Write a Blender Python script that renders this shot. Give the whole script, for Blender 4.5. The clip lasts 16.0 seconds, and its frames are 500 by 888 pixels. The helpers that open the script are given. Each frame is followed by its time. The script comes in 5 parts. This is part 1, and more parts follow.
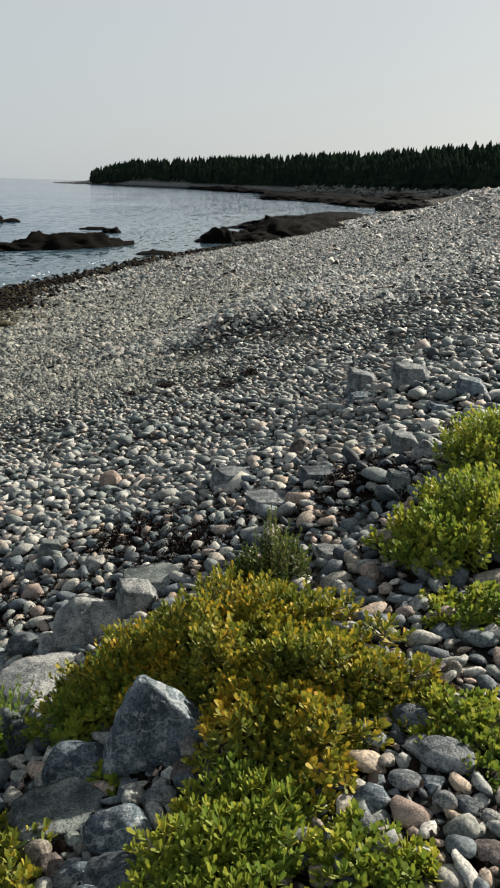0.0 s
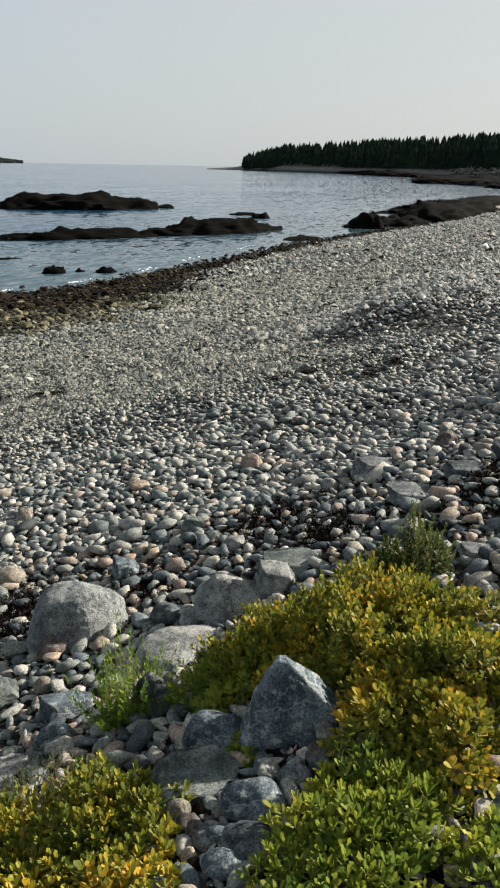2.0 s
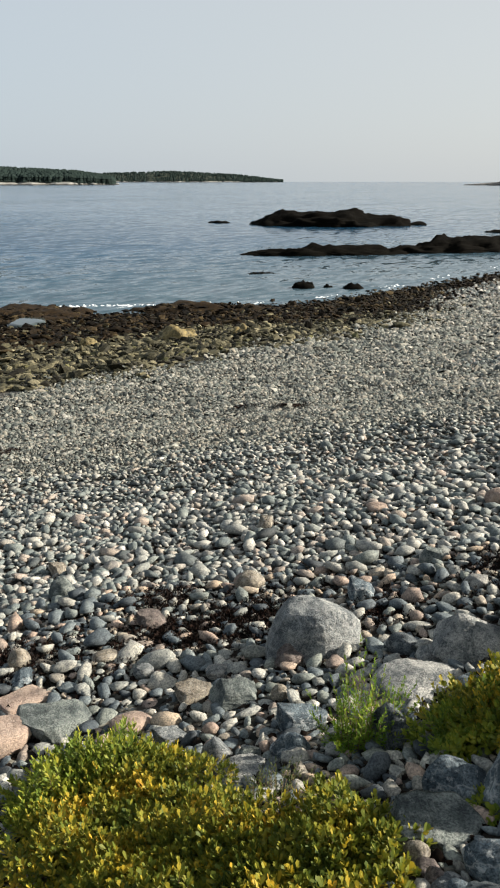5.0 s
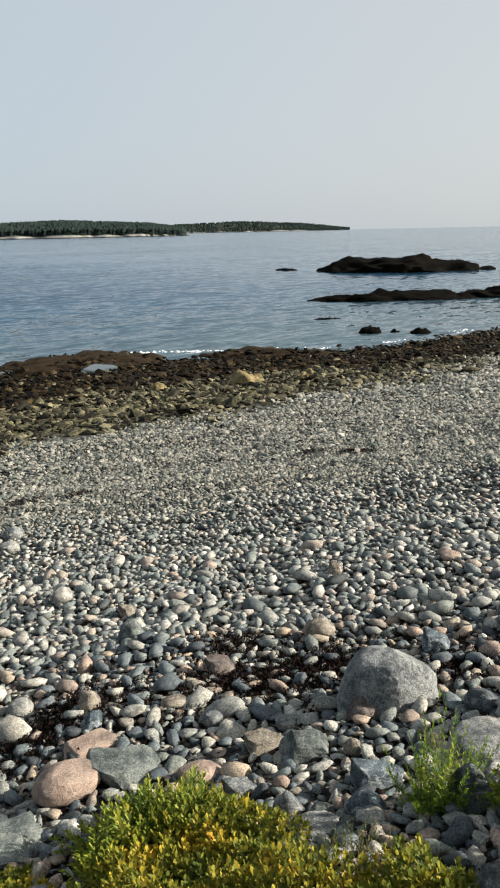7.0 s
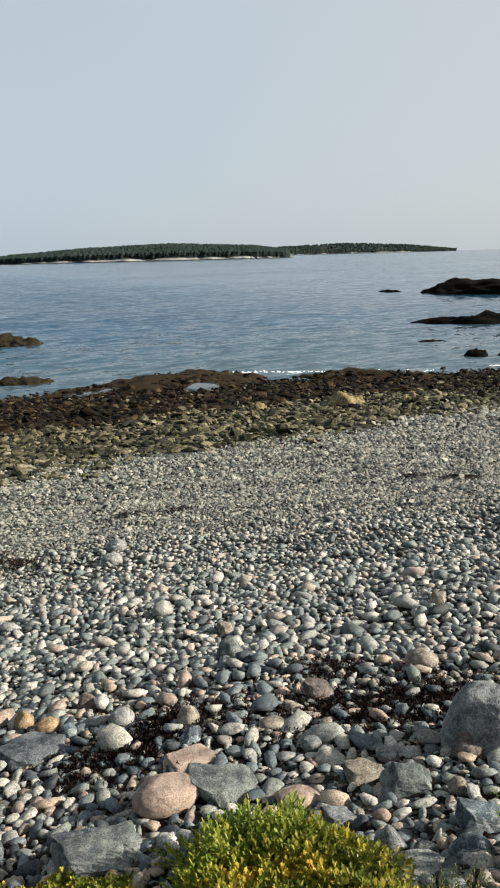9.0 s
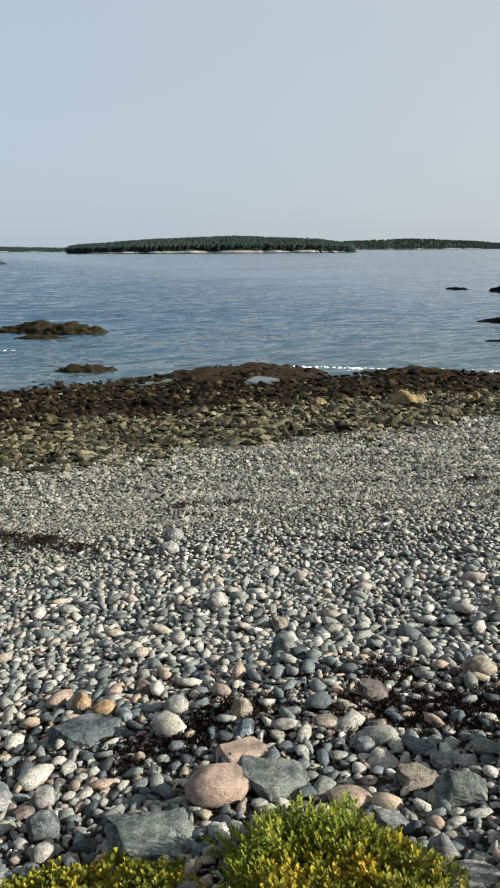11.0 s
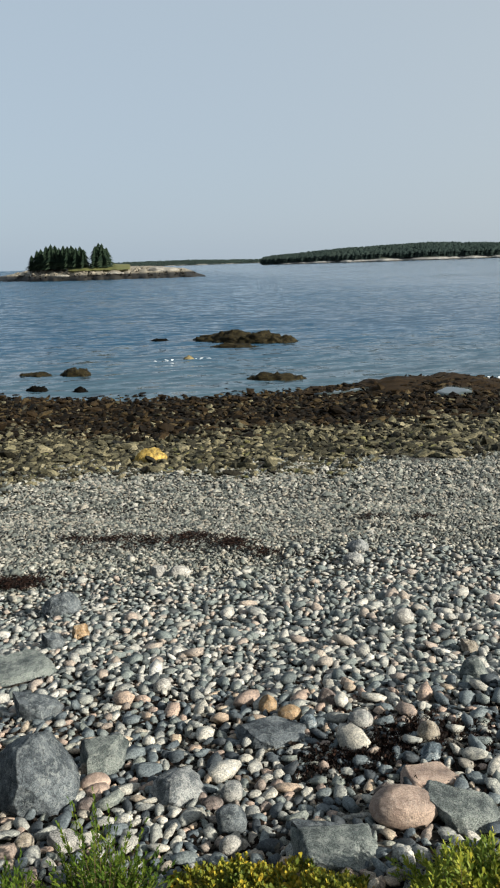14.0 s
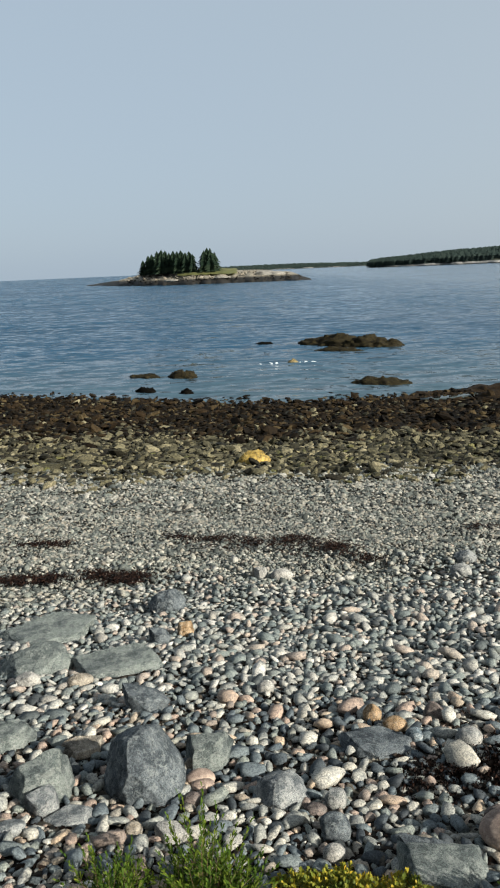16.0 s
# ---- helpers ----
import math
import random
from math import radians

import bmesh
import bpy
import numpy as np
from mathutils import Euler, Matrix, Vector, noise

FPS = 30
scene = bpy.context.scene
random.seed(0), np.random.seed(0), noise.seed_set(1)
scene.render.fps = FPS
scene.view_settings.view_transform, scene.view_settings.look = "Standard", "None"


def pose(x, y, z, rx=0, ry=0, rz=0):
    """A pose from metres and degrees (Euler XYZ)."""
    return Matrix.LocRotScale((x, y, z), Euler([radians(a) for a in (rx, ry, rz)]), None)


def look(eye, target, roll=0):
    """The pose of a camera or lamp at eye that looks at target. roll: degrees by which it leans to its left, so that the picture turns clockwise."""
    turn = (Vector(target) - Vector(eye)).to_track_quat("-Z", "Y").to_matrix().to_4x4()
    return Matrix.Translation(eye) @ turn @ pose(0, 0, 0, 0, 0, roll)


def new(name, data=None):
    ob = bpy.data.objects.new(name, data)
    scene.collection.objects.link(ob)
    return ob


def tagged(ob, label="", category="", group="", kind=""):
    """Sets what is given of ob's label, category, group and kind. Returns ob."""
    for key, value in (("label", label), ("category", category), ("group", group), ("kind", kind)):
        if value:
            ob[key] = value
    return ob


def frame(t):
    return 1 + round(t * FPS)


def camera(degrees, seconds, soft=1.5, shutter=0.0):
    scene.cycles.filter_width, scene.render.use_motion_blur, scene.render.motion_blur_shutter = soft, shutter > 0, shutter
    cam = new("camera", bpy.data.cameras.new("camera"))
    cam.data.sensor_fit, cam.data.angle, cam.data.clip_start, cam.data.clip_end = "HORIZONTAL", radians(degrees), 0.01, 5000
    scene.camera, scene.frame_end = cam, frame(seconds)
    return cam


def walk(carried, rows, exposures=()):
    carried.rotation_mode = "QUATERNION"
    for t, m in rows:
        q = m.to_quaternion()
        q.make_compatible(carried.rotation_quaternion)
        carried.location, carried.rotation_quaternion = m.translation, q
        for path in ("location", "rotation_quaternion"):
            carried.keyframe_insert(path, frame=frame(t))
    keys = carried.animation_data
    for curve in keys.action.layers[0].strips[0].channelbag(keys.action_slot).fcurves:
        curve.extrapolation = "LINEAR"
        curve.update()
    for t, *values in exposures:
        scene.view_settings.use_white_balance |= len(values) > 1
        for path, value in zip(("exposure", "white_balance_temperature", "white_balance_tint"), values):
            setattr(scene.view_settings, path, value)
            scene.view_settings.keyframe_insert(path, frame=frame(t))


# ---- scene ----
def aim(x, y, z, bearing, down, lean):
    """A camera at x, y, z that looks along a bearing (degrees from +Y towards +X), tipped down, rolled by lean."""
    b, d = radians(bearing), radians(down)
    eye = Vector((x, y, z))
    return look(eye, eye + Vector((math.sin(b) * math.cos(d), math.cos(b) * math.cos(d), -math.sin(d))), lean)


cam = camera(37.78, 16.0, 2.1)
PATH = [
    (0, aim(0.292, -0.138, 6.597, 71.17, 19.51, 1.88)),
    (0.5, aim(0.284, -0.135, 6.600, 69.08, 19.74, 1.83)),
    (1, aim(0.277, -0.134, 6.603, 66.94, 20.20, 1.48)),
    (1.5, aim(0.274, -0.122, 6.601, 63.96, 20.54, 0.98)),
    (2, aim(0.262, -0.112, 6.606, 59.85, 20.85, 1.02)),
    (2.5, aim(0.251, -0.106, 6.607, 57.15, 21.09, 1.57)),
    (3, aim(0.246, -0.096, 6.609, 54.61, 21.04, 0.90)),
    (3.5, aim(0.239, -0.086, 6.609, 52.89, 20.57, 0.70)),
    (4, aim(0.226, -0.083, 6.620, 49.90, 20.66, 0.02)),
    (4.5, aim(0.196, -0.072, 6.648, 44.52, 20.80, -0.40)),
    (5, aim(0.173, -0.046, 6.664, 40.88, 19.82, 0.03)),
    (5.2, aim(0.175, -0.048, 6.663, 40.32, 19.13, -0.01)),
    (7.5, aim(0.140, -0.019, 6.668, 33.80, 15.84, -1.45)),
    (8, aim(0.129, -0.021, 6.677, 31.70, 15.39, -1.62)),
    (8.5, aim(0.121, -0.006, 6.670, 29.36, 14.98, -1.71)),
    (9, aim(0.113, -0.001, 6.670, 27.67, 14.53, -1.48)),
    (11.5, aim(0.074, 0.014, 6.693, 21.84, 15.01, -0.43)),
    (12, aim(0.067, 0.005, 6.705, 20.15, 14.85, -0.68)),
    (12.5, aim(0.063, 0.016, 6.697, 16.99, 14.65, -1.02)),
    (13, aim(0.048, -0.001, 6.711, 13.59, 14.24, -1.17)),
    (13.5, aim(0.028, -0.008, 6.719, 10.97, 14.09, -1.50)),
    (14, aim(0.025, 0.000, 6.715, 8.17, 14.00, -1.96)),
    (14.5, aim(0.015, -0.002, 6.716, 5.72, 13.66, -2.00)),
    (15, aim(0.006, -0.012, 6.726, 3.58, 13.70, -2.63)),
    (15.5, aim(-0.012, 0.011, 6.715, 1.61, 13.72, -2.61)),
    (16, aim(-0.023, -0.002, 6.724, 0.00, 13.44, -2.50)),
]
walk(cam, PATH, ((0, 1.19, 6690, 8.5), (2.2, 1.27, 6700, 8.5), (3.5, 1.36, 6740, 8.7), (5.2, 1.36, 6780, 9), (8.5, 1.33, 6740, 8.5), (12.5, 1.24, 6590, 7.8), (16, 1.14, 6490, 7)))

# ---- light ----
SUN_BEARING, SUN_HEIGHT = 122, 27
world = bpy.data.worlds.new("hazy_sky")
scene.world = world
world.use_nodes = True
wn = world.node_tree.nodes
sky = wn.new("ShaderNodeTexSky")
sky.sky_type, sky.sun_disc = "NISHITA", False
sky.sun_elevation, sky.sun_rotation = radians(SUN_HEIGHT), radians(SUN_BEARING)
sky.air_density, sky.dust_density, sky.ozone_density = 1.0, 2.4, 1.8
haze = wn.new("ShaderNodeMix")
haze.data_type = "RGBA"
haze.inputs["Factor"].default_value = 0.78
# the haze is white towards the sun and bluer away from it
way = wn.new("ShaderNodeTexCoord")
toward = wn.new("ShaderNodeVectorMath")
toward.operation = "DOT_PRODUCT"
toward.inputs[1].default_value = (math.sin(radians(SUN_BEARING)), math.cos(radians(SUN_BEARING)), 0.0)
veil = wn.new("ShaderNodeMapRange")
veil.interpolation_type = "SMOOTHSTEP"
veil.inputs["From Min"].default_value, veil.inputs["From Max"].default_value = -0.75, 0.75
tones = wn.new("ShaderNodeMix")
tones.data_type = "RGBA"
tones.inputs["A"].default_value, tones.inputs["B"].default_value = (3.95, 4.78, 5.75, 1), (5.06, 5.39, 5.64, 1)
world.node_tree.links.new(way.outputs["Generated"], toward.inputs[0])
world.node_tree.links.new(toward.outputs["Value"], veil.inputs["Value"])
world.node_tree.links.new(veil.outputs["Result"], tones.inputs["Factor"])
world.node_tree.links.new(tones.outputs["Result"], haze.inputs["B"])
milky = wn.new("ShaderNodeHueSaturation")
milky.inputs["Saturation"].default_value, milky.inputs["Value"].default_value = 0.75, 0.776
world.node_tree.links.new(sky.outputs["Color"], milky.inputs["Color"])
world.node_tree.links.new(milky.outputs["Color"], haze.inputs["A"])
world.node_tree.links.new(haze.outputs["Result"], wn["Background"].inputs["Color"])
wn["Background"].inputs["Strength"].default_value = 0.055

sun = new("sun", bpy.data.lights.new("sun", "SUN"))
sun.data.energy, sun.data.angle, sun.data.color = 5.0, radians(1.2), (1.0, 0.945, 0.86)
b, h = radians(SUN_BEARING), radians(SUN_HEIGHT)
sun.matrix_world = look((0, 0, 60), (-60 * math.sin(b) * math.cos(h), -60 * math.cos(b) * math.cos(h), 60 - 60 * math.sin(h)))


# ---- materials ----
def material(name, rough=0.8, spec=0.3):
    m = bpy.data.materials.new(name)
    m.use_nodes = True
    p = m.node_tree.nodes["Principled BSDF"]
    p.inputs["Roughness"].default_value = rough
    p.inputs["Specular IOR Level"].default_value = spec
    return m, m.node_tree.nodes, m.node_tree.links, p


def ramp(nodes, stops, mode="LINEAR"):
    r = nodes.new("ShaderNodeValToRGB")
    r.color_ramp.interpolation = mode
    e = r.color_ramp.elements
    while len(e) < len(stops):
        e.new(0.5)
    for i, (at, c) in enumerate(stops):
        e[i].position, e[i].color = at, (*c, 1)
    return r


def noise_tex(nodes, links, coords, scale, detail=4, rough=0.6):
    n = nodes.new("ShaderNodeTexNoise")
    n.inputs["Scale"].default_value, n.inputs["Detail"].default_value, n.inputs["Roughness"].default_value = scale, detail, rough
    links.new(coords, n.inputs["Vector"])
    return n


def blend(nodes, links, kind, fac, a, b):
    m = nodes.new("ShaderNodeMix")
    m.data_type, m.blend_type = "RGBA", kind
    for socket, v in (("Factor", fac), ("A", a), ("B", b)):
        if isinstance(v, (int, float)):
            m.inputs[socket].default_value = v
        elif isinstance(v, tuple):
            m.inputs[socket].default_value = (*v, 1)
        else:
            links.new(v, m.inputs[socket])
    return m.outputs["Result"]


def bump(nodes, links, p, height, strength, distance):
    bnode = nodes.new("ShaderNodeBump")
    bnode.inputs["Strength"].default_value, bnode.inputs["Distance"].default_value = strength, distance
    links.new(height, bnode.inputs["Height"])
    links.new(bnode.outputs["Normal"], p.inputs["Normal"])
    return bnode


PALETTE = ((0.0, (0.05, 0.057, 0.06)), (0.1, (0.115, 0.133, 0.133)), (0.23, (0.172, 0.2, 0.195)), (0.38, (0.222, 0.245, 0.227)),
           (0.48, (0.285, 0.287, 0.262)), (0.54, (0.36, 0.3, 0.256)), (0.6, (0.4, 0.332, 0.272)), (0.66, (0.32, 0.312, 0.28)),
           (0.79, (0.35, 0.352, 0.325)), (0.93, (0.43, 0.412, 0.368)), (1.0, (0.6, 0.58, 0.53)))
# the dark greys also carry the blue tint of skylit shade
UPPER = ((0.0, (0.04, 0.047, 0.053)), (0.12, (0.102, 0.124, 0.138)), (0.27, (0.159, 0.187, 0.195)), (0.42, (0.215, 0.232, 0.204)), (0.5, (0.295, 0.227, 0.187)),
         (0.57, (0.408, 0.307, 0.244)), (0.63, (0.42, 0.329, 0.238)), (0.69, (0.26, 0.267, 0.244)), (0.82, (0.329, 0.329, 0.3)), (0.93, (0.42, 0.397, 0.34)), (1.0, (0.56, 0.54, 0.48)))
FINE = ((0.0, (0.055, 0.06, 0.055)), (0.25, (0.15, 0.166, 0.15)), (0.5, (0.235, 0.245, 0.215)), (0.68, (0.325, 0.29, 0.235)), (0.88, (0.345, 0.34, 0.295)), (1.0, (0.47, 0.45, 0.4)))
# weed scraps, coloured near black to stand in for gap shade as well
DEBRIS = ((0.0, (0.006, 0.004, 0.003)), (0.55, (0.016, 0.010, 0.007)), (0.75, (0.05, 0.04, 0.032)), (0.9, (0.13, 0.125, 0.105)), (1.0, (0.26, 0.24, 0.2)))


def cobble_material(name, per_object=False, stops=PALETTE, grain=130, spec=0.22):
    m, n, l, p = material(name, 0.72, spec)
    if per_object:
        rnd = n.new("ShaderNodeObjectInfo").outputs["Random"]
    else:
        rnd = n.new("ShaderNodeNewGeometry").outputs["Random Per Island"]
    co = n.new("ShaderNodeTexCoord").outputs["Object"]
    base = ramp(n, [(at, tuple(0.63 * v for v in c)) for at, c in stops])
    l.new(rnd, base.inputs["Fac"])
    grow = 0.085 if per_object else 1.0
    fine = noise_tex(n, l, co, grain * grow, 4, 0.7)
    spots = ramp(n, ((0.38, (0.42, 0.43, 0.45)), (0.5, (1, 1, 1)), (0.62, (1.5, 1.48, 1.45))))
    l.new(fine.outputs["Fac"], spots.inputs["Fac"])
    c = blend(n, l, "MULTIPLY", 0.9, base.outputs["Color"], spots.outputs["Color"])
    wide = noise_tex(n, l, co, 26 * grow, 4)
    tone = ramp(n, ((0.36, (0.6, 0.63, 0.67)), (0.6, (1.2, 1.18, 1.14))))
    l.new(wide.outputs["Fac"], tone.inputs["Fac"])
    l.new(blend(n, l, "MULTIPLY", 0.8, c, tone.outputs["Color"]), p.inputs["Base Color"])
    bump(n, l, p, fine.outputs["Fac"], 0.35, 0.004 if not per_object else 0.05)
    return m


def rock_material(name, dark, light, vein=(0.5, 0.5, 0.47), rough=0.75, spec=0.2, rim=None, wood=None, grain=0.85):
    m, n, l, p = material(name, rough, spec)
    co = n.new("ShaderNodeTexCoord").outputs["Object"]
    big = noise_tex(n, l, co, 12, 8, 0.72)
    dark, light, vein = ([0.66 * v for v in c] for c in (dark, light, vein))
    vein = tuple(vein)
    base = ramp(n, ((0.42, dark), (0.55, light)))
    l.new(big.outputs["Fac"], base.inputs["Fac"])
    fine = noise_tex(n, l, co, 170, 4, 0.75)
    speck = ramp(n, ((0.4, (0.36, 0.37, 0.39)), (0.5, (1, 1, 1)), (0.6, (1.65, 1.62, 1.58))))
    l.new(fine.outputs["Fac"], speck.inputs["Fac"])
    c = blend(n, l, "MULTIPLY", grain, base.outputs["Color"], speck.outputs["Color"])
    # pale lichen and mineral patches
    patch = noise_tex(n, l, co, 38, 8, 0.8)
    mask = ramp(n, ((0.54, (0, 0, 0)), (0.585, (0.85, 0.85, 0.85))))
    l.new(patch.outputs["Fac"], mask.inputs["Fac"])
    c = blend(n, l, "MIX", mask.outputs["Color"], c, vein)
    # thin pale seams
    seam = noise_tex(n, l, co, 4.2, 5, 0.55)
    thread = ramp(n, ((0.488, (0, 0, 0)), (0.5, (0.7, 0.7, 0.7)), (0.512, (0, 0, 0))))
    l.new(seam.outputs["Fac"], thread.inputs["Fac"])
    c = blend(n, l, "MIX", thread.outputs["Color"], c, vein)
    # dark stains and cracks
    bent = blend(n, l, "ADD", 0.09, co, big.outputs["Color"])
    crack = n.new("ShaderNodeTexVoronoi")
    crack.feature = "DISTANCE_TO_EDGE"
    crack.inputs["Scale"].default_value = 3.6
    l.new(bent, crack.inputs["Vector"])
    cut = ramp(n, ((0.0, (0.4, 0.4, 0.4)), (0.016, (1, 1, 1))))
    l.new(crack.outputs["Distance"], cut.inputs["Fac"])
    c = blend(n, l, "MULTIPLY", 0.5, c, cut.outputs["Color"])
    stain = noise_tex(n, l, co, 4.5, 4, 0.6)
    wash = ramp(n, ((0.36, (0.5, 0.52, 0.55)), (0.56, (1.08, 1.07, 1.05))))
    l.new(stain.outputs["Fac"], wash.inputs["Fac"])
    c = blend(n, l, "MULTIPLY", 0.9, c, wash.outputs["Color"])
    if rim:
        # the black algae of the tide line
        xyz = n.new("ShaderNodeSeparateXYZ")
        l.new(co, xyz.inputs["Vector"])
        low = n.new("ShaderNodeMapRange")
        low.inputs["From Min"].default_value, low.inputs["From Max"].default_value = rim + 0.5, rim - 0.5
        l.new(xyz.outputs["Z"], low.inputs["Value"])
        c = blend(n, l, "MIX", low.outputs["Result"], c, (0.012, 0.011, 0.009))
    if wood:
        # dark green above this height, where the trees stand
        up = n.new("ShaderNodeSeparateXYZ")
        l.new(co, up.inputs["Vector"])
        high = n.new("ShaderNodeMapRange")
        high.inputs["From Min"].default_value, high.inputs["From Max"].default_value = wood - 0.8, wood + 0.8
        l.new(up.outputs["Z"], high.inputs["Value"])
        c = blend(n, l, "MIX", high.outputs["Result"], c, (0.018, 0.022, 0.012))
    l.new(c, p.inputs["Base Color"])
    both = n.new("ShaderNodeMath")
    both.operation = "MULTIPLY_ADD"
    both.inputs[1].default_value = 0.3
    l.new(fine.outputs["Fac"], both.inputs[0])
    l.new(big.outputs["Fac"], both.inputs[2])
    bump(n, l, p, both.outputs[0], 0.75, 0.02)
    return m


ROCK = {
    "blue": rock_material("blue_grey_rock", (0.072, 0.1, 0.12), (0.185, 0.23, 0.256), (0.5, 0.52, 0.515)),
    "grey": rock_material("grey_rock", (0.12, 0.135, 0.142), (0.262, 0.275, 0.272), (0.4, 0.4, 0.385)),
    "pale": rock_material("pale_granite", (0.165, 0.178, 0.178), (0.35, 0.35, 0.33), (0.47, 0.46, 0.43)),
    "dark": rock_material("dark_slate_rock", (0.048, 0.06, 0.069), (0.128, 0.147, 0.159), (0.24, 0.26, 0.26)),
    "green": rock_material("green_grey_rock", (0.09, 0.108, 0.104), (0.185, 0.208, 0.195), (0.28, 0.295, 0.275)),
    "pink": rock_material("pink_granite", (0.38, 0.275, 0.22), (0.48, 0.365, 0.29), (0.5, 0.4, 0.33), grain=0.4),
    "tan": rock_material("tan_stone", (0.21, 0.175, 0.133), (0.364, 0.322, 0.259), (0.42, 0.385, 0.329)),
    "brown": rock_material("brown_stone", (0.091, 0.0735, 0.0665), (0.21, 0.171, 0.154), (0.238, 0.21, 0.189)),
    "orange": rock_material("orange_stone", (0.252, 0.154, 0.07), (0.42, 0.294, 0.175), (0.434, 0.35, 0.252)),
    "white": rock_material("white_quartz", (0.3, 0.29, 0.265), (0.42, 0.405, 0.37), (0.46, 0.45, 0.42)),
}
COBBLES = cobble_material("beach_cobbles")
UPPER_COBBLES = cobble_material("upper_beach_cobbles", False, UPPER)
PEBBLES = cobble_material("fine_pebbles", False, FINE)
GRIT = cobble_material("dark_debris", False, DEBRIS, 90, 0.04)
LOOSE = cobble_material("loose_cobbles", True, UPPER)
BARNACLED = ((0.0, (0.016, 0.014, 0.01)), (0.3, (0.042, 0.039, 0.024)), (0.6, (0.09, 0.082, 0.05)), (0.85, (0.155, 0.138, 0.082)), (1.0, (0.28, 0.245, 0.155)))
TIDAL_LOOSE = cobble_material("loose_barnacled_rocks", True, BARNACLED, 22, 0.1)
TIDAL = cobble_material("barnacled_rocks", False, BARNACLED, 22, 0.1)
OLIVE = cobble_material("olive_rocks", False, ((0.0, (0.05, 0.05, 0.02)), (0.5, (0.11, 0.106, 0.036)), (1.0, (0.2, 0.178, 0.075))), 22, 0.2)
WEEDY = cobble_material("rockweed_rocks", False, ((0.0, (0.005, 0.004, 0.003)), (0.45, (0.012, 0.0085, 0.005)), (0.8, (0.034, 0.022, 0.011)), (1.0, (0.085, 0.062, 0.03))), 22, 0.05)
LEDGE = rock_material("wet_weed_ledge", (0.003, 0.003, 0.0025), (0.006, 0.0055, 0.0045), (0.012, 0.0095, 0.006), 0.9, 0.02)
WEED_MAT = rock_material("brown_weed_mat", (0.01, 0.007, 0.004), (0.032, 0.019, 0.009), (0.065, 0.043, 0.017), 0.8, 0.08)
AWASH = rock_material("rock_awash", (0.006, 0.005, 0.004), (0.02, 0.016, 0.008), (0.1, 0.08, 0.03), 0.8, 0.08)
TAN_WEED = rock_material("tan_weed", (0.11, 0.085, 0.035), (0.27, 0.205, 0.085), (0.32, 0.27, 0.16))
YELLOW_WEED = rock_material("yellow_weed", (0.22, 0.14, 0.03), (0.5, 0.34, 0.08), (0.4, 0.33, 0.14))
ISLET_PALE = rock_material("pale_broken_rock", (0.16, 0.15, 0.13), (0.33, 0.31, 0.27), (0.42, 0.4, 0.35))
ISLET = rock_material("islet_rock", (0.12, 0.105, 0.08), (0.34, 0.3, 0.23), (0.45, 0.41, 0.33), rim=2.9)
HEADLAND = rock_material("headland_rock", (0.07, 0.067, 0.06), (0.17, 0.16, 0.145), (0.27, 0.255, 0.23), rim=1.9, wood=6.5)
SHELF = rock_material("pale_shore_rock", (0.17, 0.165, 0.155), (0.43, 0.42, 0.39), (0.5, 0.49, 0.46), rim=1.2, wood=4.2)
FOAM, *_ = material("sea_foam", 0.9)
FOAM.node_tree.nodes["Principled BSDF"].inputs["Base Color"].default_value = (0.6, 0.62, 0.63, 1)


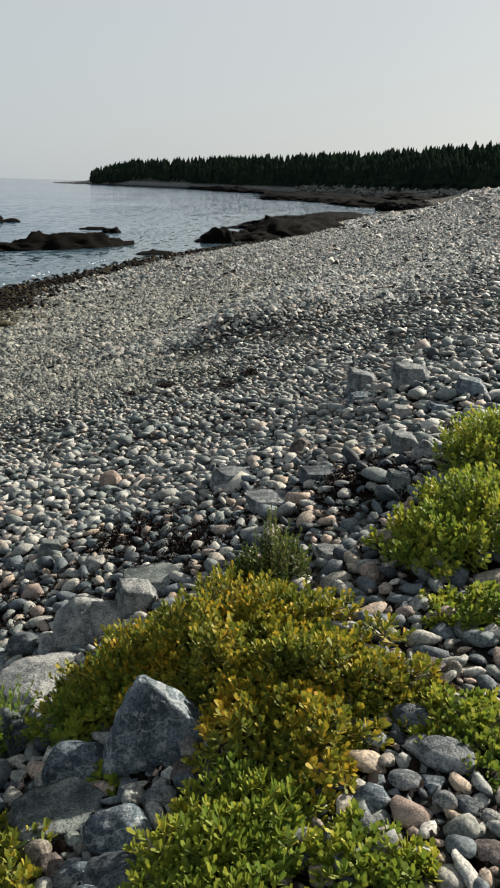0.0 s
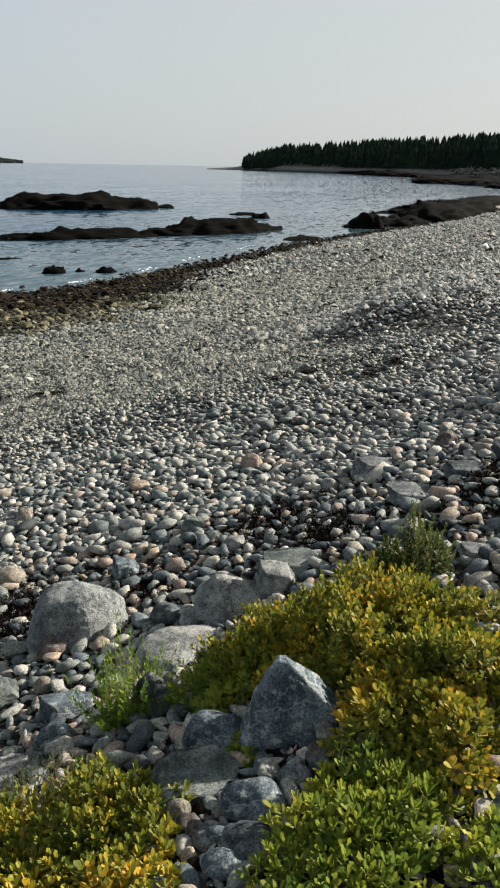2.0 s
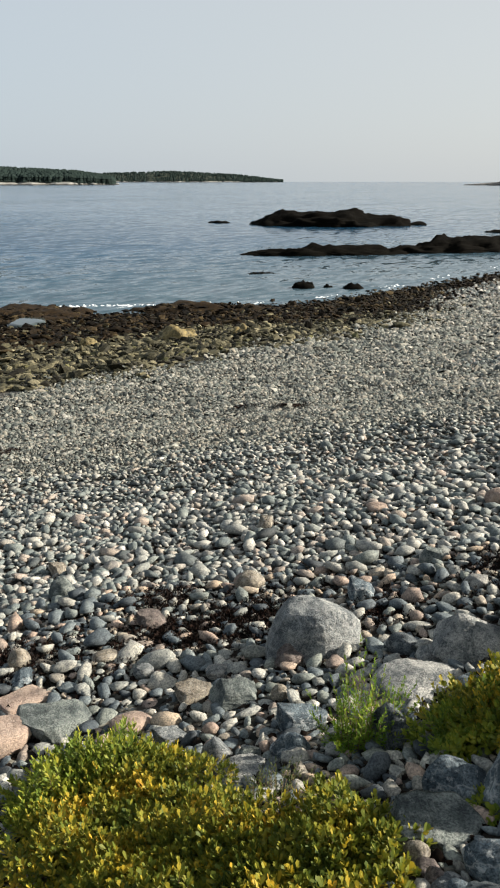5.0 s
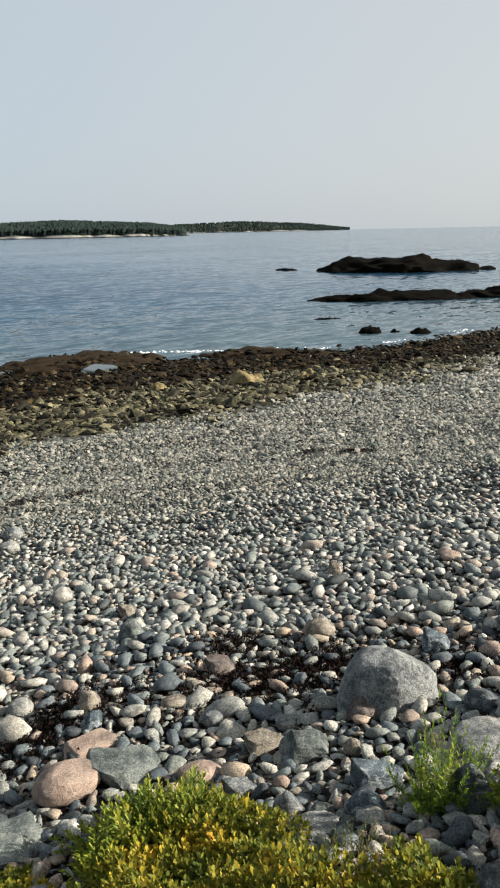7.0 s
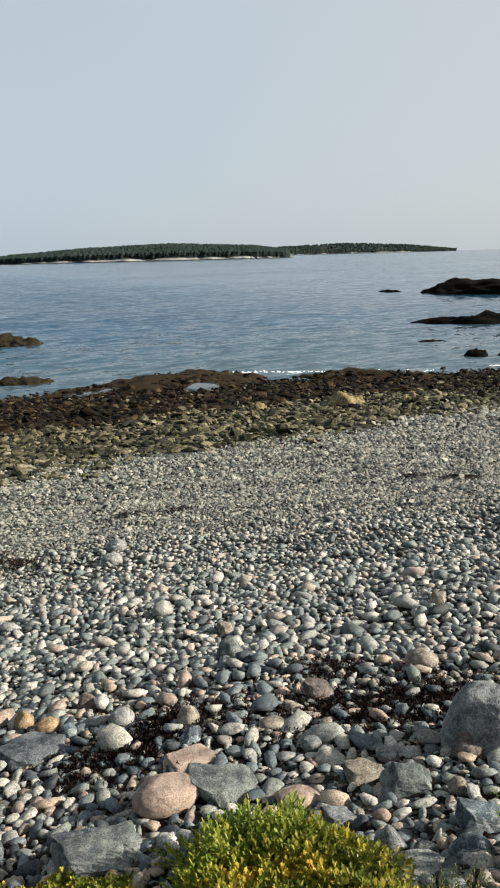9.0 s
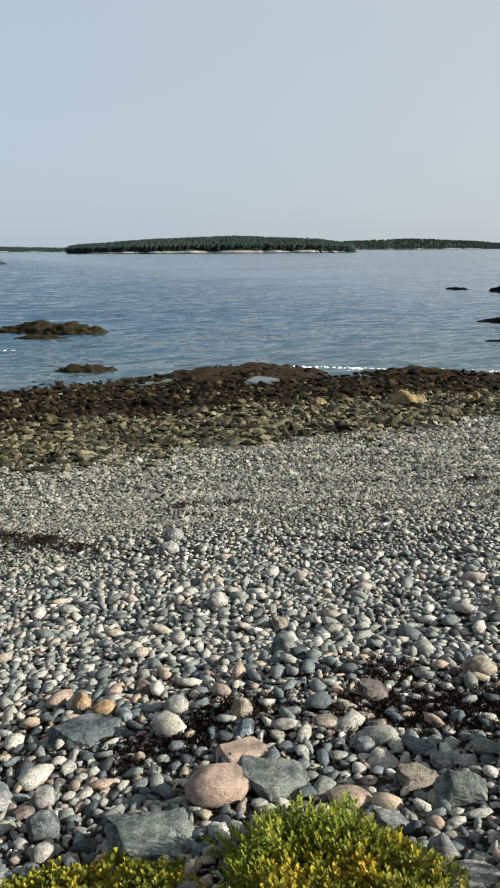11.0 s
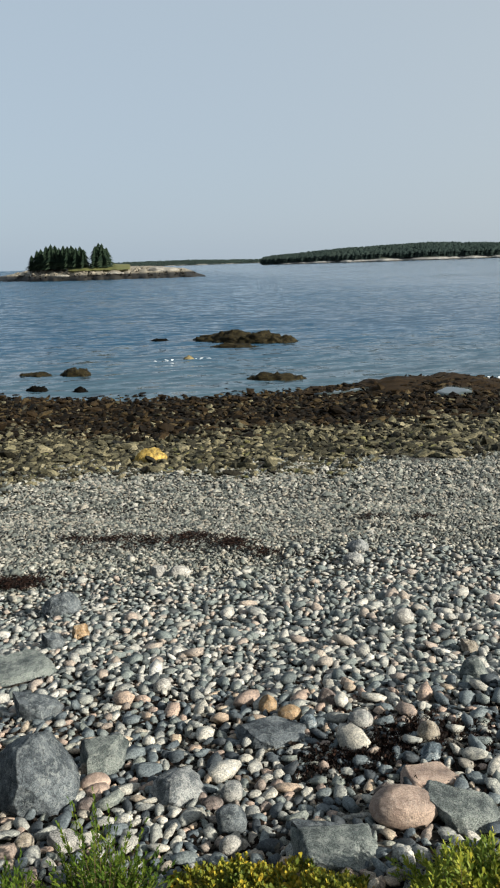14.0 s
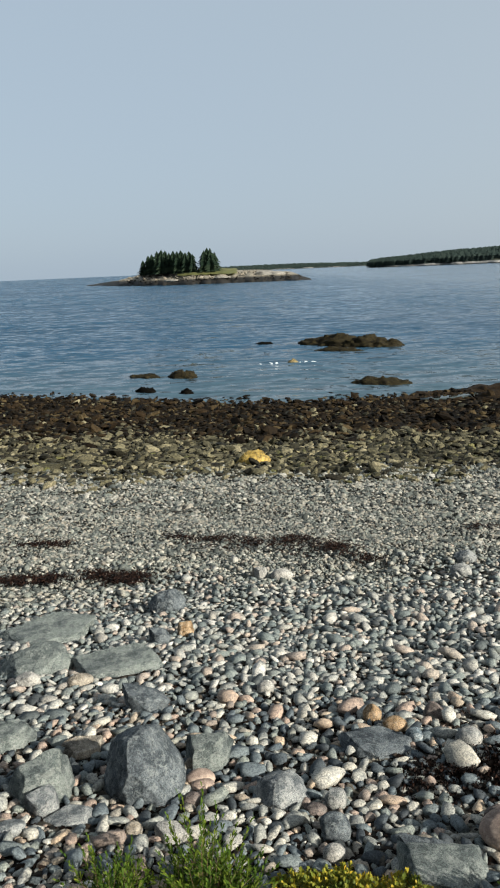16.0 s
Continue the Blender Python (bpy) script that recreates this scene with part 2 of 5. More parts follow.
def gravel_material():
    """Pebbles too fine to build one by one, each cell a stone; brown weed and silt towards the sea."""
    m, n, l, p = material("gravel", 0.85, 0.08)
    co = n.new("ShaderNodeTexCoord").outputs["Object"]
    cells = n.new("ShaderNodeTexVoronoi")
    cells.inputs["Scale"].default_value = 15
    l.new(co, cells.inputs["Vector"])
    sep = n.new("ShaderNodeSeparateColor")
    l.new(cells.outputs["Color"], sep.inputs["Color"])
    base = ramp(n, PALETTE)
    l.new(sep.outputs["Red"], base.inputs["Fac"])
    # brown debris and the shade between pebbles, both put into the cell edges
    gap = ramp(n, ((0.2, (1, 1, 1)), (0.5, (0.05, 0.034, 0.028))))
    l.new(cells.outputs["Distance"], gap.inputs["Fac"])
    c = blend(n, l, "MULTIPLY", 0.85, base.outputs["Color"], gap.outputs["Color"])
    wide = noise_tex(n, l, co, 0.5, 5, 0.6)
    # overall darkening in place of the pebbles' shade on each other
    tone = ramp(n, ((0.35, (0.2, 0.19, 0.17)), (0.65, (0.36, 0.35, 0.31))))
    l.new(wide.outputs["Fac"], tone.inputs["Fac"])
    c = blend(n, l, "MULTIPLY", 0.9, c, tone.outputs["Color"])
    # the tidal zone below the pebbles: silt and weed
    xyz = n.new("ShaderNodeSeparateXYZ")
    l.new(co, xyz.inputs["Vector"])
    level = n.new("ShaderNodeMath")
    level.operation = "MULTIPLY_ADD"
    level.inputs[1].default_value = 0.7
    l.new(wide.outputs["Fac"], level.inputs[0])
    l.new(xyz.outputs["Z"], level.inputs[2])
    tide = ramp(n, ((0.5, (0.014, 0.011, 0.007)), (0.56, (0.05, 0.045, 0.025)), (0.62, (0.1, 0.1, 0.1))))
    scaled = n.new("ShaderNodeMath")
    scaled.operation = "MULTIPLY"
    scaled.inputs[1].default_value = 0.3
    l.new(level.outputs[0], scaled.inputs[0])
    l.new(scaled.outputs[0], tide.inputs["Fac"])
    mask = ramp(n, ((0.56, (1, 1, 1)), (0.64, (0, 0, 0))))
    l.new(scaled.outputs[0], mask.inputs["Fac"])
    l.new(blend(n, l, "MIX", mask.outputs["Color"], c, tide.outputs["Color"]), p.inputs["Base Color"])
    bump(n, l, p, cells.outputs["Distance"], 0.9, -0.03)
    return m


def water_material():
    """Wind-ruffled sea: the slope of the ripples is a field of its own, stronger where gusts run."""
    m, n, l, p = material("sea_water", 0.08, 0.5)
    p.inputs["IOR"].default_value = 1.33
    co = n.new("ShaderNodeTexCoord").outputs["Object"]
    flat = n.new("ShaderNodeMapping")
    flat.inputs["Rotation"].default_value = (0, 0, radians(-20))
    flat.inputs["Scale"].default_value = (0.45, 1.0, 1)
    l.new(co, flat.inputs["Vector"])

    def vec(kind, a, b):
        v = n.new("ShaderNodeVectorMath")
        v.operation = kind
        for socket, w in zip(v.inputs, (a, b)):
            if isinstance(w, tuple):
                socket.default_value = w
            else:
                l.new(w, socket)
        return v.outputs["Vector"]

    slope = None
    for scale, amount, detail in ((3.2, 0.4, 2), (1.1, 0.62, 3), (0.3, 0.24, 3), (0.05, 0.1, 3)):
        tex = noise_tex(n, l, flat.outputs["Vector"], scale, detail, 0.6)
        piece = vec("MULTIPLY", vec("SUBTRACT", tex.outputs["Color"], (0.5, 0.5, 0.5)), (amount, amount, 0))
        slope = piece if slope is None else vec("ADD", slope, piece)
    # added tilt of the normals beachward, so the water reflects higher, bluer sky
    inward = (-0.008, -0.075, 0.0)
    gust = noise_tex(n, l, flat.outputs["Vector"], 0.022, 4, 0.6)
    power = ramp(n, ((0.36, (0.6, 0.6, 0.6)), (0.62, (1.2, 1.2, 1.2))))
    l.new(gust.outputs["Fac"], power.inputs["Fac"])
    # the bay behind the headland is sheltered
    place = n.new("ShaderNodeSeparateXYZ")
    l.new(co, place.inputs["Vector"])
    open_sea = n.new("ShaderNodeMapRange")
    open_sea.inputs["From Min"].default_value, open_sea.inputs["From Max"].default_value = -40, 75
    open_sea.inputs["To Min"].default_value, open_sea.inputs["To Max"].default_value = 3.1, 0.75
    l.new(place.outputs["X"], open_sea.inputs["Value"])
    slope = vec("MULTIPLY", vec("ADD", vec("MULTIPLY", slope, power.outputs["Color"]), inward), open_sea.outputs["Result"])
    normal = vec("NORMALIZE", vec("ADD", slope, (0.0, 0.0, 1.0)), (0.0, 0.0, 0.0))
    l.new(normal, p.inputs["Normal"])
    patches = noise_tex(n, l, flat.outputs["Vector"], 0.02, 4, 0.6)
    colour = ramp(n, ((0.38, (0.008, 0.035, 0.066)), (0.62, (0.013, 0.047, 0.084))))
    l.new(patches.outputs["Fac"], colour.inputs["Fac"])
    # paler, greyer body colour in the shallows along the shore
    shallow = n.new("ShaderNodeMapRange")
    shallow.inputs["From Min"].default_value, shallow.inputs["From Max"].default_value = 66, 36
    l.new(place.outputs["Y"], shallow.inputs["Value"])
    l.new(blend(n, l, "MIX", shallow.outputs["Result"], colour.outputs["Color"], (0.038, 0.066, 0.084)), p.inputs["Base Color"])
    return m


POOL, *_ = material("still_pool", 0.03, 0.5)
POOL.node_tree.nodes["Principled BSDF"].inputs["Base Color"].default_value = (0.03, 0.04, 0.04, 1)
POOL.node_tree.nodes["Principled BSDF"].inputs["IOR"].default_value = 1.33


def leaf_material(name, stops, clump=7.0, through_light=0.3, rough=0.6, spec=0.2):
    m, n, l, p = material(name, rough, spec)
    co = n.new("ShaderNodeTexCoord").outputs["Object"]
    rnd = n.new("ShaderNodeNewGeometry").outputs["Random Per Island"]
    patch = noise_tex(n, l, co, clump, 3, 0.55)
    mix = n.new("ShaderNodeMath")
    mix.operation = "MULTIPLY_ADD"
    mix.inputs[1].default_value = 0.48
    l.new(rnd, mix.inputs[0])
    off = n.new("ShaderNodeMath")
    off.operation = "MULTIPLY_ADD"
    off.inputs[1].default_value, off.inputs[2].default_value = 1.25, -0.4
    l.new(patch.outputs["Fac"], off.inputs[0])
    l.new(off.outputs[0], mix.inputs[2])
    c = ramp(n, [(at, tuple(0.82 * v for v in q)) for at, q in stops])
    l.new(mix.outputs[0], c.inputs["Fac"])
    l.new(c.outputs["Color"], p.inputs["Base Color"])
    glow = n.new("ShaderNodeBsdfTranslucent")
    l.new(c.outputs["Color"], glow.inputs["Color"])
    share = n.new("ShaderNodeMixShader")
    share.inputs["Fac"].default_value = through_light
    l.new(p.outputs[0], share.inputs[1])
    l.new(glow.outputs[0], share.inputs[2])
    l.new(share.outputs[0], n["Material Output"].inputs["Surface"])
    return m


LEAF = {
    "yellow": leaf_material("yellowing_leaves", ((0.0, (0.04, 0.072, 0.013)), (0.3, (0.115, 0.14, 0.018)), (0.52, (0.24, 0.23, 0.026)), (0.72, (0.5, 0.35, 0.032)), (0.95, (0.55, 0.26, 0.03))), 6.0, 0.26),
    "green": leaf_material("green_leaves", ((0.0, (0.05, 0.1, 0.018)), (0.35, (0.14, 0.2, 0.026)), (0.65, (0.3, 0.32, 0.038)), (0.95, (0.52, 0.42, 0.047))), 7.0, 0.34),
    "feather": leaf_material("feathery_leaves", ((0.0, (0.05, 0.11, 0.012)), (0.5, (0.14, 0.24, 0.02)), (1.0, (0.4, 0.42, 0.04))), 7.0, 0.36),
    "herb": leaf_material("herb_leaves", ((0.0, (0.02, 0.05, 0.008)), (0.45, (0.065, 0.115, 0.014)), (0.8, (0.15, 0.19, 0.022)), (1.0, (0.34, 0.31, 0.04))), 7.0, 0.34, 0.75, 0.08),
    "deep": leaf_material("deep_green_leaves", ((0.0, (0.03, 0.055, 0.014)), (0.5, (0.075, 0.11, 0.026)), (1.0, (0.26, 0.24, 0.05)))),
    "dark": leaf_material("dark_leaves", ((0.0, (0.035, 0.055, 0.02)), (0.5, (0.085, 0.11, 0.035)), (1.0, (0.22, 0.19, 0.06)))),
}
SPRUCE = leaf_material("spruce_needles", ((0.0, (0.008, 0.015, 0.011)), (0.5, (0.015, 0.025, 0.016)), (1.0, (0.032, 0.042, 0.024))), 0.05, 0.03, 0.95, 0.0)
# distance haze is put into this colour: paler and bluer than the spruces
HAZY_WOODS = leaf_material("haze_tinted_woods", ((0.0, (0.02, 0.03, 0.028)), (0.5, (0.026, 0.038, 0.034)), (1.0, (0.034, 0.046, 0.039))), 0.01, 0.03, 0.95, 0.0)
STEM, *_ = material("stems", 0.8)
STEM.node_tree.nodes["Principled BSDF"].inputs["Base Color"].default_value = (0.12, 0.08, 0.04, 1)
WRACK = cobble_material("dried_wrack", False, ((0.0, (0.006, 0.004, 0.003)), (0.6, (0.014, 0.007, 0.005)), (1.0, (0.035, 0.016, 0.010))), 60, 0.08)
GRASS = leaf_material("islet_grass", ((0.0, (0.09, 0.105, 0.035)), (1.0, (0.21, 0.2, 0.075))), 0.1)


# ---- the ground ----
CUSP_H, CUSP_X, CUSP_Y = 0.48, 14.6, 4.5
SHORE_X = (-461.5, -69.23, -23.08, -11.54, 0, 9.231, 17.31, 21.92, 27.69, 39.23, 63.46, 92.31, 132.7, 181.2, 271.2, 403.8, 553.8, 969.2, 1731)
SHORE_Y = (138.5, 53.08, 45.58, 41.6, 36.9, 36.7, 35.9, 32.2, 30, 29.42, 31.15, 30, 33.46, 35.77, 42.69, 76.15, 169.6, 432.7, 576.9)
PROFILE_V = (-3, -0.5, -0.08, 0, 0.012, 0.036, 0.06, 0.1, 0.12, 0.22, 0.36, 0.52, 0.8, 1, 1.3, 2, 6)
PROFILE_Z = (6.231, 5.827, 5.596, 5.446, 5.308, 4.869, 4.523, 4.154, 3.946, 3, 2.135, 1.5, 0.5769, 0, -0.8077, -3.462, -6.923)


CREST_X, CREST_Y = (0, 30, 80, 130, 200, 300, 600), (0, 0, 2.5, 7, 13, 20, 40)  # the bank swings seaward along the far beach


def shore_share(x, y):
    """0 at the crest of the bank, 1 at the water line."""
    crest = np.interp(x, CREST_X, CREST_Y)
    return (y - crest) / (np.interp(x, SHORE_X, SHORE_Y) - crest)


def ground_z(x, y):
    """Height of the beach above the sea, for numbers or arrays."""
    x, y = np.asarray(x, float), np.asarray(y, float)
    v = shore_share(x, y)
    z = np.interp(v, PROFILE_V, PROFILE_Z)
    far = np.clip((x - 7) / 127, 0, 1)
    z = z * (1 + 0.22 * far * (3 - 2 * far) * far * (z > 0) * (v < 1))
    dry = np.clip(z / 2, 0, 1)
    z = z + dry * (0.035 * np.sin(1.9 * x + 0.6 * y) * np.sin(1.3 * y - 0.4 * x + 1) + 0.02 * np.sin(4.3 * x - 1.1) * np.sin(3.7 * y + 0.5))
    # the shoulder of a beach cusp
    along, out = (x - CUSP_X) * 0.97 + (y - CUSP_Y) * 0.25, y - CUSP_Y - 0.25 * (x - CUSP_X)
    z = z + CUSP_H * np.exp(-(along / np.where(along < 0, 2.9, 6.5)) ** 4) * np.where(out > 0.2, np.exp(-((out - 0.2) / 1.2) ** 2), np.exp(-((out - 0.2) / 2.6) ** 2))
    return z


def mesh_object(name, verts, faces, mat, smooth=True):
    """A mesh object from arrays; faces all have the same number of corners."""
    verts, faces = np.asarray(verts, np.float32), np.asarray(faces, np.int32)
    me = bpy.data.meshes.new(name)
    k = faces.shape[1]
    me.vertices.add(len(verts))
    me.vertices.foreach_set("co", verts.ravel())
    me.loops.add(faces.size)
    me.loops.foreach_set("vertex_index", faces.ravel())
    me.polygons.add(len(faces))
    me.polygons.foreach_set("loop_start", np.arange(len(faces), dtype=np.int32) * k)
    me.polygons.foreach_set("loop_total", np.full(len(faces), k, np.int32))
    me.polygons.foreach_set("use_smooth", np.full(len(faces), smooth))
    me.materials.append(mat)
    me.update(calc_edges=True)
    return new(name, me)


def grid(xs, ys, height):
    X, Y = np.meshgrid(xs, ys)
    Z = height(X, Y)
    nx, ny = len(xs), len(ys)
    i = (np.arange(ny - 1)[:, None] * nx + np.arange(nx - 1)[None]).ravel()
    return np.stack([X.ravel(), Y.ravel(), Z.ravel()], 1), np.stack([i, i + 1, i + nx + 1, i + nx], 1)


def spread(lo, hi, n, near):
    """Coordinates that lie close together round 0 and far apart towards the horizon."""
    a, c = math.asinh(lo / near), math.asinh(hi / near)
    return near * np.sinh(np.linspace(a, c, n))


v, f = grid(spread(-4500, 4500, 210, 3.4), spread(-4500, 4500, 210, 3.4), ground_z)
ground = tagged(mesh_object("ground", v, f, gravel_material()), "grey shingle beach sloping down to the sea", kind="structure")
v, f = grid(spread(-4600, 4600, 60, 40), spread(-4600, 4600, 60, 40), lambda x, y: 0 * x)
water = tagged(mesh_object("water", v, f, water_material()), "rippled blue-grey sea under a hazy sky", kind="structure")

# ---- shapes of stones ----
rng = np.random.default_rng(7)


def ball(level):
    """Unit sphere: 0 has 20 faces, 1 has 32, 2 has 80, 3 has 320, 4 has 1280."""
    bm = bmesh.new()
    if level == 1:
        bmesh.ops.create_cube(bm, size=1.2)
        bmesh.ops.subdivide_edges(bm, edges=bm.edges[:], cuts=1, use_grid_fill=True)
        bmesh.ops.triangulate(bm, faces=bm.faces[:])
        for w in bm.verts:
            w.co.normalize()
        # 26 corners and 48 faces
    else:
        bmesh.ops.create_icosphere(bm, subdivisions={0: 1, 2: 2, 3: 3, 4: 4, 5: 5, 6: 6}[level], radius=1)
    bm.verts.ensure_lookup_table()
    vs = np.array([w.co[:] for w in bm.verts])
    fs = np.array([[w.index for w in q.verts] for q in bm.faces])
    bm.free()
    return vs, fs


BALLS = {k: ball(k) for k in (0, 1, 2, 3, 4, 5, 6)}


def lumpy(vs, seed, amount, scale=1.0):
    off = Vector((seed * 3.7, seed * 1.3, seed * 2.1))
    k = np.array([noise.noise(Vector(w) * scale + off) for w in vs])
    return vs * (1 + amount * k)[:, None]


def chipped(vs, seed, planes, near=0.62, far=0.9):
    """Cuts flat faces on a lump."""
    r = np.random.default_rng(seed)
    vs = vs.copy()
    for _ in range(planes):
        nrm = r.normal(size=3)
        nrm /= np.linalg.norm(nrm)
        d = vs @ nrm - r.uniform(near, far)
        vs -= np.clip(d, 0, None)[:, None] * nrm * 0.92
    return vs


def templates(level, count, planes):
    out = []
    for i in range(count):
        w = lumpy(BALLS[level][0], i + level * 31, 0.4, 1.2)
        w = chipped(w, i + 5, planes + i % 5, 0.46, 0.88)
        out.append((w - (w.min(0) + w.max(0)) / 2) / (np.ptp(w, axis=0) / 2))
    return np.array(out), BALLS[level][1]


BALLS["far"] = (np.array([(math.cos(math.pi * j / 3), math.sin(math.pi * j / 3), 0.25 * (-1) ** j) for j in range(6)] + [(0, 0, 1), (0, 0, -1)]),
               np.array([(j, (j + 1) % 6, 6) for j in range(6)] + [((j + 1) % 6, j, 7) for j in range(6)]))


def rough_set(level, count):
    """Broken, angular stones."""
    return np.array([chipped(lumpy(lumpy(BALLS[level][0], i + 77, 0.5, 1.3), i + 130, 0.3, 2.6), i + 90, 5, 0.4, 0.8) for i in range(count)]), BALLS[level][1]


SHAPES = {k: templates(k, 16, 2 + (k > 1)) for k in (0, 1, 2, 3)}
SHAPES["far"] = np.array([lumpy(BALLS["far"][0], i + 200, 0.75, 1.4) for i in range(16)]), BALLS["far"][1]
SPECK = np.array([(math.cos(0.4 * math.pi * j), math.sin(0.4 * math.pi * j), -0.5) for j in range(5)] + [(0.1, 0, 0.68)])
SHAPES["speck"] = np.array([lumpy(SPECK, i + 300, 0.5, 1.3) for i in range(16)]), np.array([(j, (j + 1) % 5, 5) for j in range(5)])
SHAPES["broken"] = rough_set(1, 16)
SHAPES["broken_far"] = rough_set(0, 16)


def scattered(name, x, y, size, level, mat, label, sink=0.16, flat=(0.38, 0.78), lift=0.0):
    """Many stones of those middles and widths, lying on the ground, in one mesh."""
    n = len(x)
    shapes, faces = SHAPES[level]
    pick = rng.integers(0, len(shapes), n)
    a, tilt, way = rng.uniform(0, 2 * np.pi, n), rng.normal(0, 0.4, n), rng.uniform(0, 2 * np.pi, n)
    sx, sy, sz = size * 0.5 * rng.uniform(0.95, 1.62, n), size * 0.5 * rng.uniform(0.6, 1.08, n), size * 0.5 * rng.uniform(*flat, n)
    p = shapes[pick] * np.stack([sx, sy, sz], 1)[:, None, :]
    c, s = np.cos(a)[:, None], np.sin(a)[:, None]
    px, py, pz = p[..., 0] * c - p[..., 1] * s, p[..., 0] * s + p[..., 1] * c, p[..., 2]
    # tilt towards a random side
    dx, dy = np.cos(way)[:, None], np.sin(way)[:, None]
    along = px * dx + py * dy
    ct, st = np.cos(tilt)[:, None], np.sin(tilt)[:, None]
    al2, pz2 = along * ct - pz * st, along * st + pz * ct
    px, py = px + (al2 - along) * dx, py + (al2 - along) * dy
    z = ground_z(x, y) + sz * (1 - 2 * sink) + rng.normal(0, 0.1, n) * size + lift + (0.016 if level == "speck" and mat is not GRIT else 0.0)
    v = np.stack([px + x[:, None], py + y[:, None], pz2 + z[:, None]], 2).reshape(-1, 3)
    f = (faces[None] + (np.arange(n) * shapes.shape[1])[:, None, None]).reshape(-1, 3)
    return tagged(mesh_object(name, v, f, mat, not str(level).startswith("broken")), label, "shingle", kind="stuff")


def covering(x0, x1, y0, y1, step):
    """Middles that cover a rectangle evenly but not in rows."""
    X, Y = np.meshgrid(np.arange(x0, x1, step), np.arange(y0, y1, step * 0.87))
    X[1::2] += step / 2
    X, Y = X.ravel(), Y.ravel()
    return X + rng.uniform(-0.36, 0.36, len(X)) * step, Y + rng.uniform(-0.36, 0.36, len(X)) * step


TAKEN = []  # middles and radii of the larger stones


def clear_of(x, y, grow=0.36):
    keep = np.ones(len(x), bool)
    for cx, cy, r in TAKEN:
        keep &= np.hypot(x - cx, y - cy) > r * grow * 2
    return keep


SAY = {"blue": "blue-grey", "grey": "grey", "pale": "pale grey granite", "dark": "dark slate-grey", "green": "green-grey", "pink": "pink granite",
       "tan": "tan", "brown": "brown", "orange": "orange-tan", "white": "white quartz"}
FORM = {"dome": "rounded", "block": "blocky", "slab": "flat", "wedge": "wedge-shaped", "ridge": "ridged", "oval": "smooth oval"}
seeds = iter(range(1, 9999))


# flat faces of each form: the way they look (across, away, up) and how far they lie from the middle
FACES = {
    "ridge": ((-0.82, -0.15, 0.55, 0.36), (0.45, 0.05, 0.9, 0.34), (-0.2, -0.2, 0.96, 0.42), (0.6, -0.75, 0.3, 0.42), (-0.4, -0.88, 0.25, 0.5), (0, 0.85, 0.5, 0.5), (0.97, 0, 0.2, 0.8)),
    "wedge": ((-0.87, -0.05, 0.5, 0.36), (0.62, 0.05, 0.78, 0.3), (-0.15, -0.1, 0.98, 0.5), (0.05, -0.88, 0.48, 0.3), (0, 0.8, 0.6, 0.4), (0.9, -0.35, 0.1, 0.75)),
    "facet": ((0.12, -0.12, 0.98, 0.3), (-0.95, -0.3, 0.12, 0.52), (-0.5, -0.85, 0.15, 0.58), (0.35, -0.9, 0.3, 0.5), (0.82, 0, 0.55, 0.55), (0.1, 0.9, 0.4, 0.6)),
    "crag": ((-0.85, -0.3, 0.42, 0.42), (0.35, -0.7, 0.62, 0.4), (0.75, 0.0, 0.66, 0.5), (-0.2, 0.3, 0.93, 0.55), (-0.35, -0.93, 0.1, 0.68)),
    "block": ((0.0, -0.15, 0.98, 0.42), (-0.95, -0.2, 0.2, 0.5), (0.9, -0.3, 0.25, 0.55), (0.1, -0.95, 0.25, 0.5), (-0.1, 0.95, 0.3, 0.55), (-0.6, -0.5, 0.6, 0.6)),
    "slab": ((0.05, -0.1, 0.99, 0.2), (-0.9, -0.4, 0.15, 0.62), (0.92, -0.3, 0.2, 0.66), (0.2, -0.97, 0.15, 0.5), (-0.4, 0.9, 0.2, 0.58), (0.6, 0.78, 0.2, 0.66), (-0.6, -0.75, 0.3, 0.64)),
    "plate": ((0.03, -0.14, 0.99, 0.2), (-0.97, -0.2, 0.05, 0.66), (0.94, -0.33, 0.08, 0.64), (0.1, -0.99, 0.05, 0.46), (-0.2, 0.97, 0.05, 0.52), (0.75, 0.66, 0.05, 0.72)),
}
FACES["hump"] = FACES["ridge"]
FORM["hump"] = "smooth rounded"
FORM["facet"], FORM["plate"], FORM["crag"], FORM["egg"] = "angular", "flat-topped", "craggy", "egg-shaped"


